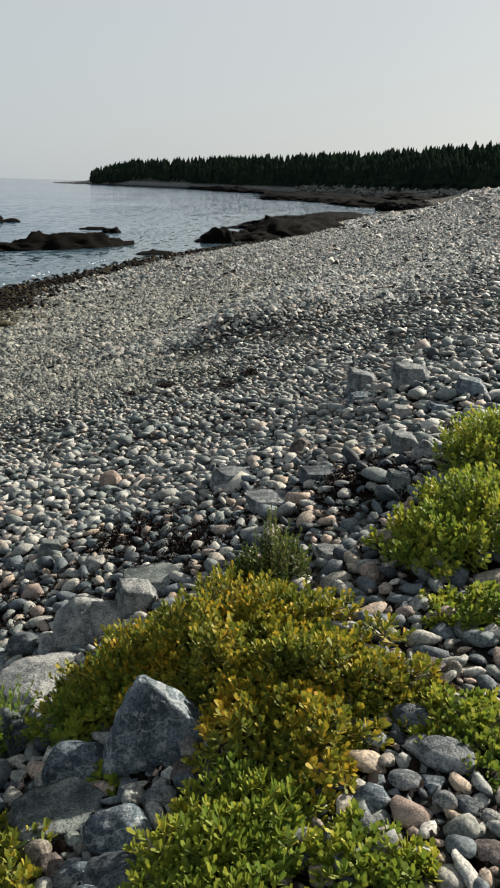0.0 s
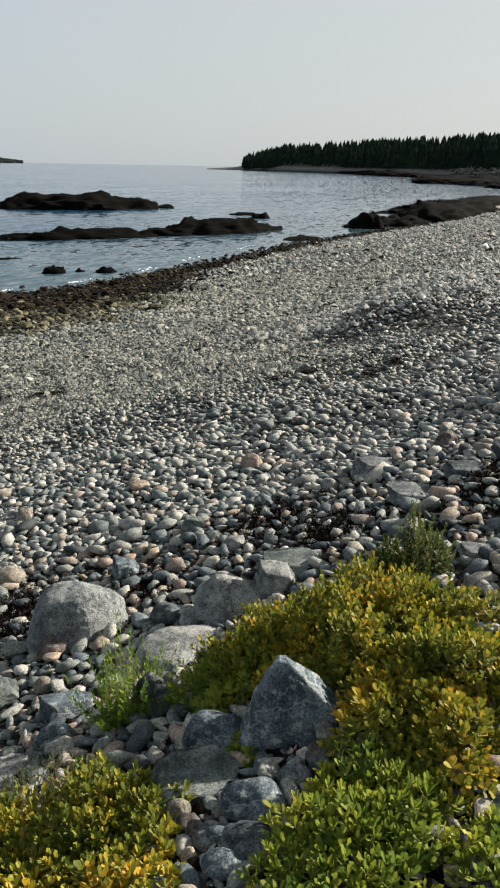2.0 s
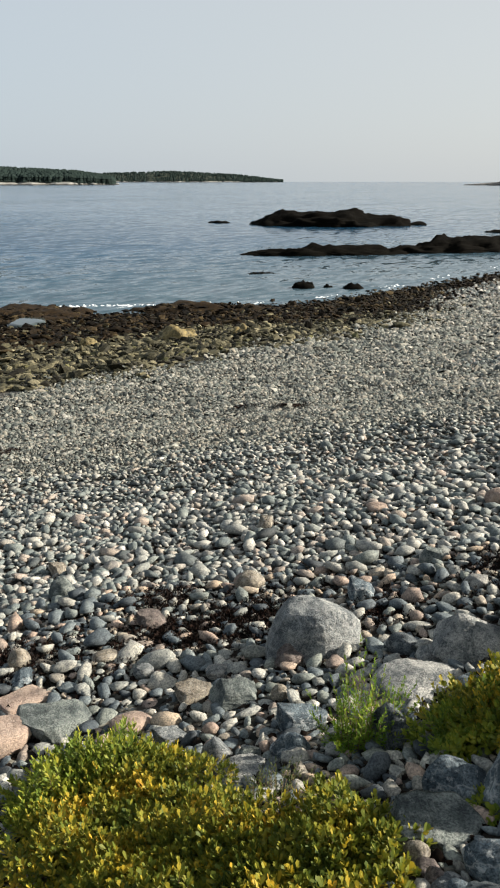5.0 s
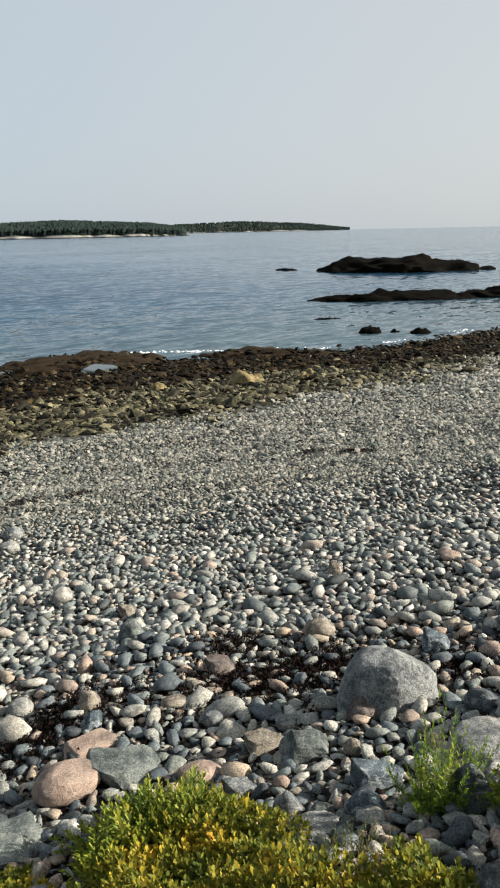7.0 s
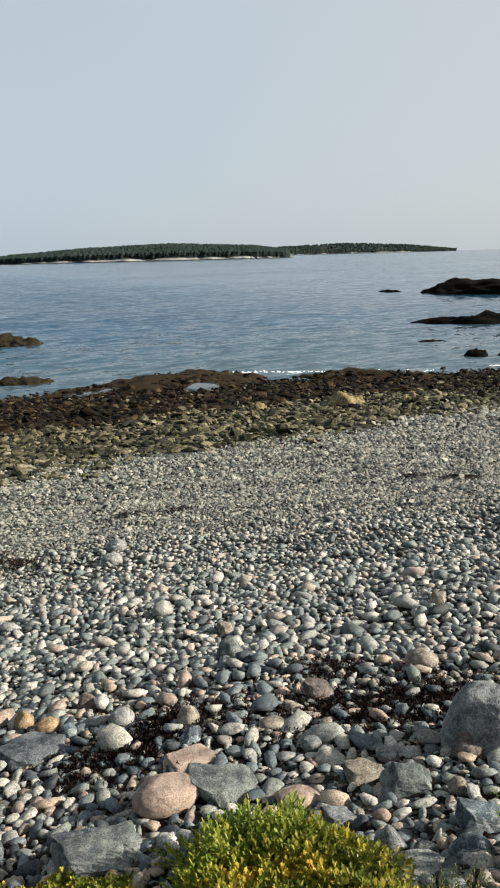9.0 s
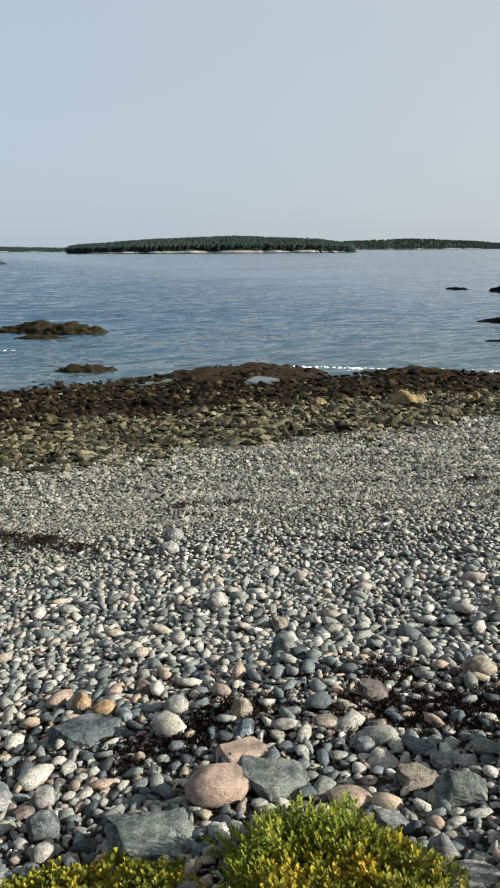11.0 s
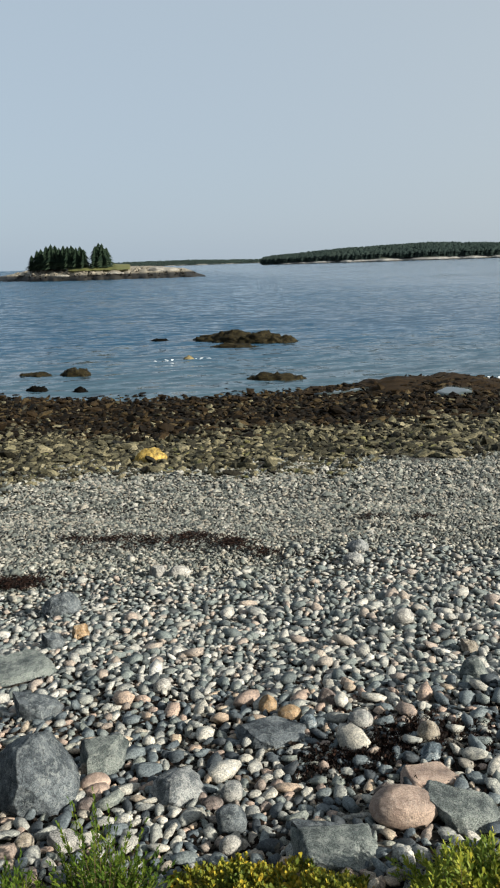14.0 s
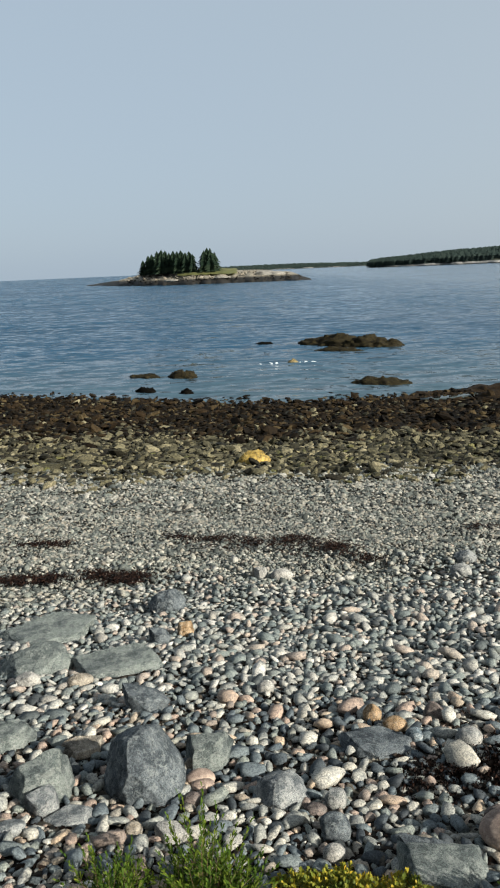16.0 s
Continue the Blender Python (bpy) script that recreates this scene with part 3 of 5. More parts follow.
def rock(name, x, y, wide, deep, tall, turn, shape, colour, tail="half buried among the cobbles"):
    """One large stone: width across, depth away, height, and the way it faces."""
    k = next(seeds)
    r = np.random.default_rng(k + 500)
    level = 6 if wide > 0.4 else 5 if wide > 0.18 else 4 if wide > 0.09 else 3
    vs = lumpy(BALLS[level][0], k, 0.12 if shape in ("oval", "egg") else 0.25, 0.9)
    if shape in ("oval", "egg"):
        vs = chipped(vs, k, 2, 0.72, 0.92)
    elif shape == "dome":
        vs = chipped(vs, k, 6, 0.6, 0.9)
    else:
        if shape in ("block", "slab", "plate"):
            vs = np.sign(vs) * np.abs(vs) ** 0.8
        loose = 0.05 if shape in ("hump", "ridge", "wedge", "crag") else 0.16
        for *nrm, d in FACES[shape]:
            nrm = np.array(nrm) + r.normal(0, loose, 3) * (0.4 if nrm[2] > 0.9 else 1)
            nrm /= np.linalg.norm(nrm)
            vs = vs - np.clip(vs @ nrm - d * r.uniform(0.92, 1.08), 0, None)[:, None] * nrm * (0.66 if shape == "hump" else 0.86 if shape in ("ridge", "wedge", "crag") else 0.94)
        vs = chipped(vs, k, 3, 0.7, 0.92)
    rough = {"oval": 0.3, "egg": 0.3, "hump": 0.5}.get(shape, 1.0)
    vs = lumpy(lumpy(vs, k + 40, 0.1 * rough, 2.4), k + 60, 0.035 * rough, 8.0)
    if level > 4:
        vs = lumpy(vs, k + 80, 0.022 * rough, 19.0)
    lo, hi = vs.min(0), vs.max(0)
    vs = (vs - (lo + hi) / 2) / ((hi - lo) / 2)
    buried = {"slab": 0.45, "plate": 0.4, "oval": 0.2, "egg": 0.15}.get(shape, 0.35)
    full = tall / (1 - buried)
    vs = vs * np.array([wide / 2, deep / 2, full / 2])
    ob = mesh_object(name, vs, BALLS[level][1], ROCK[colour])
    ob.matrix_world = pose(x, y, float(ground_z(x, y)) + full / 2 - buried * full, 0, 0, turn)
    TAKEN.append((x, y, max(wide, deep) / 2))
    word = "rock slab" if name == "rock_slab" else name
    return tagged(ob, f"{SAY[colour]} {FORM[shape]} {word} {tail}", word.split()[-1] if word != "rock slab" else "rock", group="large stones on the beach")


def boulder(*a):
    return rock("boulder", *a)


def slab(*a):
    return rock("rock_slab", *a)


def stone(*a):
    return rock("stone", *a, tail="lying on the shingle")


# ---- large stones ----
boulder(2.26, 1.92, 0.450, 0.338, 0.237, -45, "hump", "grey")
stone(2.10, 1.90, 0.151, 0.121, 0.087, -43, "dome", "brown")
boulder(1.75, 1.86, 0.231, 0.185, 0.084, -38, "block", "green")
stone(1.68, 2.06, 0.166, 0.116, 0.067, -34, "slab", "tan")
stone(1.85, 2.12, 0.097, 0.068, 0.054, -36, "oval", "pale")
stone(1.84, 1.70, 0.073, 0.051, 0.069, -42, "oval", "tan")
stone(2.68, 2.86, 0.183, 0.128, 0.097, -40, "oval", "pink")
stone(2.89, 2.16, 0.170, 0.136, 0.106, -50, "block", "blue")
stone(2.41, 1.53, 0.155, 0.124, 0.085, -53, "dome", "dark")
stone(2.38, 1.36, 0.151, 0.106, 0.070, -56, "wedge", "pale")
boulder(2.50, 1.25, 0.356, 0.285, 0.154, -59, "wedge", "pale")
boulder(2.58, 1.10, 0.170, 0.136, 0.122, -63, "facet", "pale")
slab(2.72, 1.10, 0.258, 0.193, 0.074, -64, "plate", "green")
boulder(2.13, 1.25, 0.362, 0.290, 0.076, -55, "dome", "pale")
# the plants' shadow on this boulder is put into its dark colour
boulder(1.75, 1.07, 0.156, 0.125, 0.155, -53, "dome", "dark")
slab(1.72, 1.45, 0.197, 0.138, 0.085, -44, "slab", "blue")
slab(1.36, 1.39, 0.203, 0.152, 0.042, -37, "plate", "pale")
boulder(1.54, 0.72, 0.175, 0.140, 0.107, -58, "dome", "blue")
slab(1.38, 0.67, 0.235, 0.160, 0.062, -57, "plate", "green")
# grey boulder; its blue colour stands in for bluish shade
boulder(1.32, 0.48, 0.149, 0.119, 0.083, -62, "dome", "blue")
stone(1.22, 0.42, 0.133, 0.106, 0.046, -63, "dome", "dark")
stone(1.14, 0.44, 0.089, 0.062, 0.044, -60, "oval", "blue")
stone(1.53, 0.41, 0.082, 0.065, 0.029, -69, "block", "brown")
stone(1.42, 0.43, 0.079, 0.055, 0.051, -66, "oval", "grey")
boulder(1.63, 0.54, 0.278, 0.195, 0.226, -66, "wedge", "blue")
stone(1.26, 0.64, 0.065, 0.045, 0.062, -55, "oval", "tan")
stone(1.22, 0.56, 0.052, 0.042, 0.044, -57, "dome", "brown")
stone(1.22, 0.50, 0.057, 0.040, 0.035, -59, "oval", "blue")
slab(1.40, 1.83, 0.141, 0.099, 0.071, -31, "slab", "grey")
stone(1.53, 1.75, 0.064, 0.045, 0.046, -35, "oval", "pink")
stone(1.40, 1.55, 0.116, 0.093, 0.095, -35, "dome", "grey")
stone(1.55, 1.34, 0.139, 0.111, 0.082, -43, "dome", "blue")
stone(1.46, 1.45, 0.092, 0.073, 0.045, -38, "dome", "green")
stone(4.75, 2.48, 0.139, 0.097, 0.127, -60, "oval", "pink")
slab(4.08, 1.28, 0.235, 0.165, 0.075, -70, "slab", "grey")
stone(4.22, 3.15, 0.173, 0.121, 0.067, -51, "oval", "pink")
stone(3.36, 2.07, 0.138, 0.110, 0.094, -55, "block", "green")
stone(3.11, 1.62, 0.131, 0.105, 0.061, -59, "dome", "white")
stone(2.68, 2.85, 0.180, 0.126, 0.107, -40, "oval", "tan")
stone(3.83, 1.43, 0.099, 0.069, 0.079, -67, "oval", "white")
stone(3.59, 3.71, 0.138, 0.111, 0.089, -41, "block", "tan")
stone(1.71, -0.07, 0.099, 0.069, 0.044, -87, "oval", "dark")
boulder(1.61, -0.15, 0.133, 0.093, 0.046, -90, "oval", "grey")
stone(1.63, -0.09, 0.076, 0.060, 0.033, -88, "dome", "pale")
stone(1.52, -0.08, 0.074, 0.052, 0.028, -87, "oval", "grey")
stone(1.53, -0.13, 0.061, 0.049, 0.021, -90, "block", "blue")
stone(1.46, -0.03, 0.072, 0.058, 0.035, -85, "dome", "blue")
stone(1.44, -0.10, 0.084, 0.067, 0.030, -88, "dome", "pink")
stone(1.48, -0.16, 0.050, 0.035, 0.038, -91, "oval", "pale")
stone(1.38, -0.02, 0.060, 0.048, 0.030, -84, "dome", "pale")
stone(1.49, -0.20, 0.061, 0.049, 0.021, -93, "dome", "dark")
stone(1.47, -0.25, 0.045, 0.032, 0.022, -96, "oval", "white")
stone(1.39, -0.25, 0.069, 0.055, 0.024, -96, "dome", "brown")
stone(2.65, 0.34, 0.123, 0.098, 0.046, -79, "facet", "pale")
stone(1.30, 0.68, 0.082, 0.057, 0.041, -51, "oval", "tan")
stone(1.25, 0.60, 0.070, 0.056, 0.030, -52, "dome", "brown")
stone(1.22, 0.52, 0.087, 0.069, 0.030, -55, "dome", "grey")
boulder(5.76, 0.83, 0.241, 0.193, 0.160, -80, "facet", "grey")
boulder(5.27, 0.42, 0.275, 0.220, 0.144, -84, "facet", "grey")
boulder(4.82, -0.01, 0.197, 0.157, 0.098, -88, "facet", "blue")
boulder(3.76, 0.23, 0.155, 0.124, 0.099, -84, "facet", "grey")
boulder(3.59, 0.12, 0.143, 0.100, 0.093, -86, "wedge", "pale")
boulder(3.38, -0.05, 0.134, 0.107, 0.070, -88, "dome", "dark")
slab(4.04, 1.22, 0.262, 0.184, 0.061, -70, "slab", "grey")
stone(4.27, 0.90, 0.141, 0.113, 0.090, -75, "dome", "brown")
slab(3.60, 0.62, 0.223, 0.156, 0.052, -77, "slab", "dark")
slab(3.39, 0.80, 0.269, 0.188, 0.060, -73, "slab", "grey")
boulder(3.25, 0.19, 0.130, 0.104, 0.069, -84, "facet", "green")
stone(4.77, 2.49, 0.173, 0.121, 0.114, -60, "oval", "pink")
stone(4.55, 0.36, 0.137, 0.110, 0.066, -83, "facet", "pale")
stone(5.36, 0.77, 0.184, 0.129, 0.073, -80, "slab", "blue")
slab(4.59, 0.14, 0.182, 0.127, 0.031, -86, "slab", "blue")
stone(1.92, -0.14, 0.046, 0.032, 0.044, -90, "oval", "tan")
stone(1.93, -0.09, 0.077, 0.054, 0.027, -88, "oval", "brown")
stone(1.92, 0.04, 0.062, 0.049, 0.051, -84, "dome", "pale")
stone(1.96, 0.13, 0.071, 0.057, 0.038, -81, "dome", "grey")
boulder(0.96, 2.43, 0.285, 0.199, 0.125, -20, "egg", "pink")
boulder(1.19, 2.36, 0.324, 0.259, 0.097, -26, "facet", "green")
stone(1.18, 2.68, 0.274, 0.192, 0.033, -23, "slab", "pink")
boulder(0.61, 2.23, 0.336, 0.269, 0.101, -14, "facet", "green")
slab(0.57, 3.41, 0.391, 0.273, 0.047, -8, "slab", "dark")
boulder(0.05, 2.90, 0.266, 0.213, 0.12, 0, "crag", "grey")
stone(1.39, 2.10, 0.185, 0.130, 0.065, -32, "oval", "pink")
stone(1.71, 2.10, 0.172, 0.121, 0.035, -38, "slab", "tan")
stone(1.88, 2.15, 0.114, 0.080, 0.040, -40, "oval", "white")
stone(2.03, 2.93, 0.178, 0.143, 0.095, -34, "facet", "brown")
stone(1.31, 3.03, 0.114, 0.080, 0.109, -22, "oval", "tan")
stone(1.25, 2.84, 0.118, 0.094, 0.069, -23, "block", "blue")
stone(0.98, 3.73, 0.155, 0.109, 0.104, -14, "wedge", "brown")
stone(1.04, 3.32, 0.127, 0.089, 0.100, -16, "oval", "pale")
stone(1.95, 3.85, 0.180, 0.144, 0.144, -26, "dome", "green")
stone(2.24, 4.53, 0.137, 0.110, 0.085, -26, "facet", "tan")
stone(2.02, 5.29, 0.171, 0.120, 0.135, -20, "oval", "white")
stone(1.63, 2.72, 0.148, 0.104, 0.052, -30, "oval", "tan")
stone(1.66, 2.43, 0.098, 0.069, 0.067, -33, "oval", "grey")
stone(0.63, 1.81, 0.093, 0.074, 0.054, -17, "dome", "white")
boulder(-0.60, 3.05, 0.405, 0.365, 0.340, 11, "crag", "dark")
boulder(-0.30, 3.30, 0.261, 0.209, 0.169, 5, "block", "green")
stone(-0.34, 3.11, 0.152, 0.107, 0.067, 6, "oval", "pink")
stone(-0.40, 3.26, 0.092, 0.064, 0.067, 7, "oval", "tan")
stone(-0.36, 2.89, 0.096, 0.067, 0.064, 7, "oval", "brown")
boulder(-1.09, 3.00, 0.333, 0.266, 0.198, 20, "block", "green")
stone(-1.03, 2.84, 0.155, 0.109, 0.106, 20, "slab", "grey")
slab(-0.91, 2.78, 0.240, 0.168, 0.031, 18, "slab", "grey")
stone(-0.99, 3.44, 0.229, 0.161, 0.069, 16, "slab", "tan")
boulder(-1.43, 3.59, 0.294, 0.235, 0.126, 21, "block", "green")
boulder(-1.71, 5.01, 0.543, 0.435, 0.190, 19, "dome", "green")
slab(-1.07, 4.95, 0.716, 0.501, 0.086, 12, "slab", "green")
slab(-1.92, 6.01, 0.906, 0.634, 0.109, 17, "slab", "green")
boulder(-0.74, 4.09, 0.296, 0.237, 0.155, 10, "facet", "dark")
boulder(-0.96, 7.05, 0.403, 0.322, 0.221, 8, "dome", "dark")
stone(-0.67, 5.93, 0.150, 0.120, 0.130, 6, "block", "orange")
stone(-0.85, 5.59, 0.182, 0.145, 0.136, 8, "facet", "dark")
stone(0.3, 8.42, 0.28, 0.18, 0.15, -2, "oval", "white")
stone(0.06, 8.5, 0.2, 0.14, 0.16, 8, "facet", "white")
stone(0.03, 8.64, 0.211, 0.168, 0.157, 0, "facet", "tan")
stone(-0.42, 2.61, 0.151, 0.120, 0.070, 9, "facet", "white")
stone(-0.59, 2.64, 0.080, 0.056, 0.076, 12, "oval", "tan")
stone(-1.11, 2.64, 0.132, 0.092, 0.056, 22, "oval", "grey")
slab(0.58, 3.37, 0.393, 0.275, 0.056, -10, "slab", "dark")
boulder(0.62, 2.25, 0.348, 0.279, 0.105, -16, "facet", "dark")
stone(0.26, 2.57, 0.133, 0.093, 0.127, -6, "oval", "dark")
stone(0.61, 3.71, 0.109, 0.076, 0.103, -10, "oval", "orange")
stone(0.71, 3.56, 0.136, 0.095, 0.080, -12, "oval", "orange")
stone(0.78, 3.40, 0.092, 0.065, 0.086, -13, "oval", "blue")
stone(0.29, 2.82, 0.103, 0.072, 0.098, -6, "oval", "pale")
stone(0.91, 2.53, 0.122, 0.097, 0.113, -20, "dome", "brown")
stone(0.60, 2.44, 0.117, 0.082, 0.062, -14, "oval", "tan")
stone(0.01, 4.31, 0.118, 0.083, 0.099, 0, "oval", "white")
stone(1.05, 3.33, 0.138, 0.097, 0.100, -18, "oval", "white")
stone(-0.32, 3.04, 0.120, 0.084, 0.045, 6, "oval", "pink")
stone(0.20, 2.78, 0.098, 0.069, 0.048, -5, "oval", "brown")
stone(0.24, 2.42, 0.095, 0.066, 0.070, -6, "oval", "white")
stone(2.48, 8.27, 0.268, 0.187, 0.155, -17, "oval", "pale")
stone(2.74, 8.92, 0.272, 0.217, 0.170, -17, "dome", "grey")
stone(-1.29, 4.62, 0.191, 0.134, 0.082, 15, "oval", "tan")
stone(-1.68, 4.69, 0.184, 0.147, 0.105, 19, "dome", "white")
stone(2.01, 5.33, 0.162, 0.122, 0.081, -20, "dome", "pale")
stone(2.43, 8.26, 0.216, 0.162, 0.108, -16, "dome", "pale")
stone(2.70, 8.93, 0.272, 0.204, 0.136, -17, "dome", "grey")
stone(-0.66, 5.93, 0.145, 0.109, 0.087, 6, "block", "orange")


# ---- shingle ----
def tide_drop(x):
    """The weed ends lower along the far beach and reaches up a little below the bank."""
    return 1.25 * np.clip((x - 18) / 21, 0, 1) - 0.15 * np.exp(-((x - 11) / 6) ** 2)


def in_reach(x, y, r0, r1):
    """Between two distances from the path, on the seaward side and along the beach."""
    r, a = np.hypot(x, y), np.degrees(np.arctan2(x, y))
    return (r >= r0) & (r < r1) & (a > np.where(r < 4, -30, -23)) & (a < np.where(r < 4, 113, 96))


def coarse(x, y):
    """True where the shingle is coarse: the upper beach, along the storm line, and the cusp."""
    edge = np.interp(x, (-20, -3, 0, 4, 6, 8, 9.5, 14, 40, 120), (7.2, 7.4, 8.4, 8.8, 7.0, 4.3, 3.0, 8.2, 9, 10))
    return y + 0.5 * np.sin(1.7 * x) + 0.3 * np.sin(4.1 * x + y) + rng.normal(0, 0.45, np.shape(x)) < edge


def shingle(name, r0, r1, step, level, label, want_coarse=None, lowest=1.6):
    x, y = covering(-r1 * 0.45, r1, -(r1 * 0.4 if r1 < 7 else r1 * 0.14), r1 * (1.0 if r1 < 24 else 0.75), step)
    keep = in_reach(x, y, r0, r1) & (ground_z(x, y) > lowest - tide_drop(x) + 0.05 * np.sin(x * 1.1) + rng.normal(0, 0.04, len(x)))
    if want_coarse is not None:
        keep &= coarse(x, y) == want_coarse
    x, y = x[keep], y[keep]
    keep = clear_of(x, y)
    x, y = x[keep], y[keep]
    # many small stones, few large ones
    s = (0.58 if r0 >= 40 else 0.86 if level == "speck" else 1.0) * step * (0.62 + 1.15 * rng.random(len(x)) ** 2.4) * np.where(rng.random(len(x)) < 0.06, 1.7, 1.0)
    return scattered(name, x, y, s, level, PEBBLES if want_coarse is False else COBBLES, label, 0.08, (0.48, 0.88))


def stone_meshes(name, level, mat, smooth=True):
    """One mesh for each template of that level."""
    out = []
    for t in SHAPES[level][0]:
        me = bpy.data.meshes.new(name)
        me.from_pydata([tuple(float(c) * 0.5 for c in w) for w in t], [], [tuple(int(q) for q in f) for f in SHAPES[level][1]])
        me.polygons.foreach_set("use_smooth", np.full(len(me.polygons), smooth))
        me.materials.append(mat)
        out.append(me)
    return out


def single_stones(name, meshes, x, y, size, lift, flat=0.42):
    """Stones of those middles and widths, each an object under the ground."""
    for px, py, s in zip(x, y, size):
        o = new(name, meshes[rng.integers(0, 16)])
        tall = s * rng.uniform(flat, flat + 0.3)
        o.matrix_world = pose(px, py, float(ground_z(px, py)) + lift * tall, *rng.normal(0, 14, 2), rng.uniform(0, 360)) @ Matrix.Diagonal((s * rng.uniform(1.0, 1.45), s * rng.uniform(0.8, 1.02), tall, 1))
        o.parent = ground


CELL = 0.008


def packed(x0, x1, y0, y1, allowed, sizes):
    """Stones that lie side by side: the large ones first, then smaller ones in the gaps. Rows of half-width and share; gives middles and half-widths."""
    nx, ny = int((x1 - x0) / CELL) + 40, int((y1 - y0) / CELL) + 40
    full = np.zeros((nx, ny), bool)

    def disc(r):
        k = int(r / CELL) + 1
        u, v = np.meshgrid(np.arange(-k, k + 1), np.arange(-k, k + 1))
        inside = np.hypot(u, v) * CELL <= r
        return u[inside], v[inside]

    def cells(x, y):
        return np.clip(((x - x0) / CELL).astype(int) + 20, 0, nx - 1), np.clip(((y - y0) / CELL).astype(int) + 20, 0, ny - 1)

    for tx, ty, r in TAKEN:
        if x0 < tx < x1 and y0 < ty < y1:
            i, j = cells(np.array([tx]), np.array([ty]))
            u, v = disc(r * 0.7)
            full[np.clip(i + u, 0, nx - 1), np.clip(j + v, 0, ny - 1)] = True
    X, Y, R = [], [], []
    for r, share, tries in sizes:
        for _ in range(tries):
            x, y = covering(x0, x1, y0, y1, 2.25 * r)
            keep = (rng.random(len(x)) < share) & allowed(x, y, r)
            x, y = x[keep], y[keep]
            free = np.ones(len(x), bool)
            for q in range(9):
                d = 0.0 if q == 8 else 0.74 * r
                i, j = cells(x + d * math.cos(q * math.pi / 4), y + d * math.sin(q * math.pi / 4))
                free &= ~full[i, j]
            x, y = x[free], y[free]
            i, j = cells(x, y)
            u, v = disc(r * 0.86)
            full[np.clip(i[:, None] + u, 0, nx - 1), np.clip(j[:, None] + v, 0, ny - 1)] = True
            X.append(x)
            Y.append(y)
            R.append(np.full(len(x), r))
    return np.concatenate(X), np.concatenate(Y), np.concatenate(R) * rng.uniform(0.9, 1.12, sum(len(q) for q in X))


# where dark weed scraps lie open between the cobbles: middle and reach
WEED_GAPS = ((2.5, 2.45, 0.28), (2.7, 1.95, 0.2), (3.45, 1.6, 0.28), (3.2, 1.1, 0.25), (3.3, 0.4, 0.28), (1.4, 3.1, 0.32), (1.9, 2.8, 0.3), (2.2, 2.5, 0.26), (0.95, 3.0, 0.22), (2.3, 3.2, 0.25))


def weed_share(x, y):
    return np.clip(sum(np.exp(-((x - gx) ** 2 + (y - gy) ** 2) / g ** 2) for gx, gy, g in WEED_GAPS), 0, 1)


def upper_beach(x, y, r):
    d = np.hypot(x, y)
    open_gaps = np.clip((5.2 - d) / 1.5, 0, 1) * np.clip((y + 0.3) / 1.4, 0, 1) * (0.5 if r < 0.018 else 0.3 if r < 0.024 else 0.0)
    bare = (rng.random(len(x)) > np.maximum((0.95 if r < 0.032 else 0.5) * weed_share(x, y), open_gaps)) & (r < np.interp(d, (1.2, 1.9, 2.8), (0.028, 0.042, 0.07)))
    return bare & in_reach(x, y, 0.9, 12.5) & coarse(x, y) & (d < np.interp(r, (0.012, 0.016, 0.021, 0.027, 0.034), (2.9, 4.2, 6.0, 8.5, 12.5)))


COBBLE_SHAPES, TIDAL_SHAPES = stone_meshes("cobble", 3, LOOSE), stone_meshes("tidal_rock", "broken", TIDAL_LOOSE, False)
cx, cy, cr = packed(-5.7, 12.5, -1.5, 10.2, upper_beach, ((0.066, 0.07, 1), (0.052, 0.2, 1), (0.041, 0.3, 1), (0.034, 0.5, 2), (0.027, 0.8, 2), (0.021, 0.9, 2), (0.016, 1, 2), (0.012, 1, 2)))
far = np.hypot(cx, cy)
order = np.argsort(far + 10 * (cr < 0.018))
near = order[:300]
single_stones("cobble", COBBLE_SHAPES, cx[near], cy[near], 2 * cr[near], 0.36)
left = np.setdiff1d(np.arange(len(cx)), near)
for name, r0, r1, level in (("near_shingle", 0, 2.2, 2), ("upper_shingle", 2.2, 3.4, 1), ("middle_shingle", 3.4, 4.2, 0), ("bank_shingle", 4.2, 6.8, 0), ("storm_shingle", 6.8, 13, "far")):
    q = left[(far[left] >= r0) & (far[left] < r1)]
    scattered(name, cx[q], cy[q], (1.88 if r1 < 5 else 2) * cr[q], level, UPPER_COBBLES if r1 < 5 else COBBLES, "coarse grey, tan, pink and white cobbles of the upper beach", 0.12, (0.34, 0.68))
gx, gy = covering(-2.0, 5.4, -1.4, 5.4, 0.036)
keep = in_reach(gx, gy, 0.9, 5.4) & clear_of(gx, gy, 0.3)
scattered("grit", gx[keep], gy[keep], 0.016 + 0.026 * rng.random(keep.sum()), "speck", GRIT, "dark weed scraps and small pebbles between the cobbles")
shingle("cusp_shingle", 12.5, 24, 0.084, "speck", "blue-grey cobbles on the shoulder of a beach cusp", want_coarse=True)
shingle("fine_shingle", 6.0, 10.0, 0.045, "far", "fine grey and pink pebbles of the lower beach", want_coarse=False)
shingle("pebble_shingle", 10.0, 12.2, 0.053, "speck", "fine grey and pink pebbles of the lower beach", want_coarse=False)
shingle("lower_pebbles", 12.2, 14.0, 0.06, "speck", "fine grey and pink pebbles of the lower beach", want_coarse=False)
shingle("lower_shingle", 14.0, 20.0, 0.075, "speck", "fine grey pebbles above the tidal rocks", want_coarse=False)
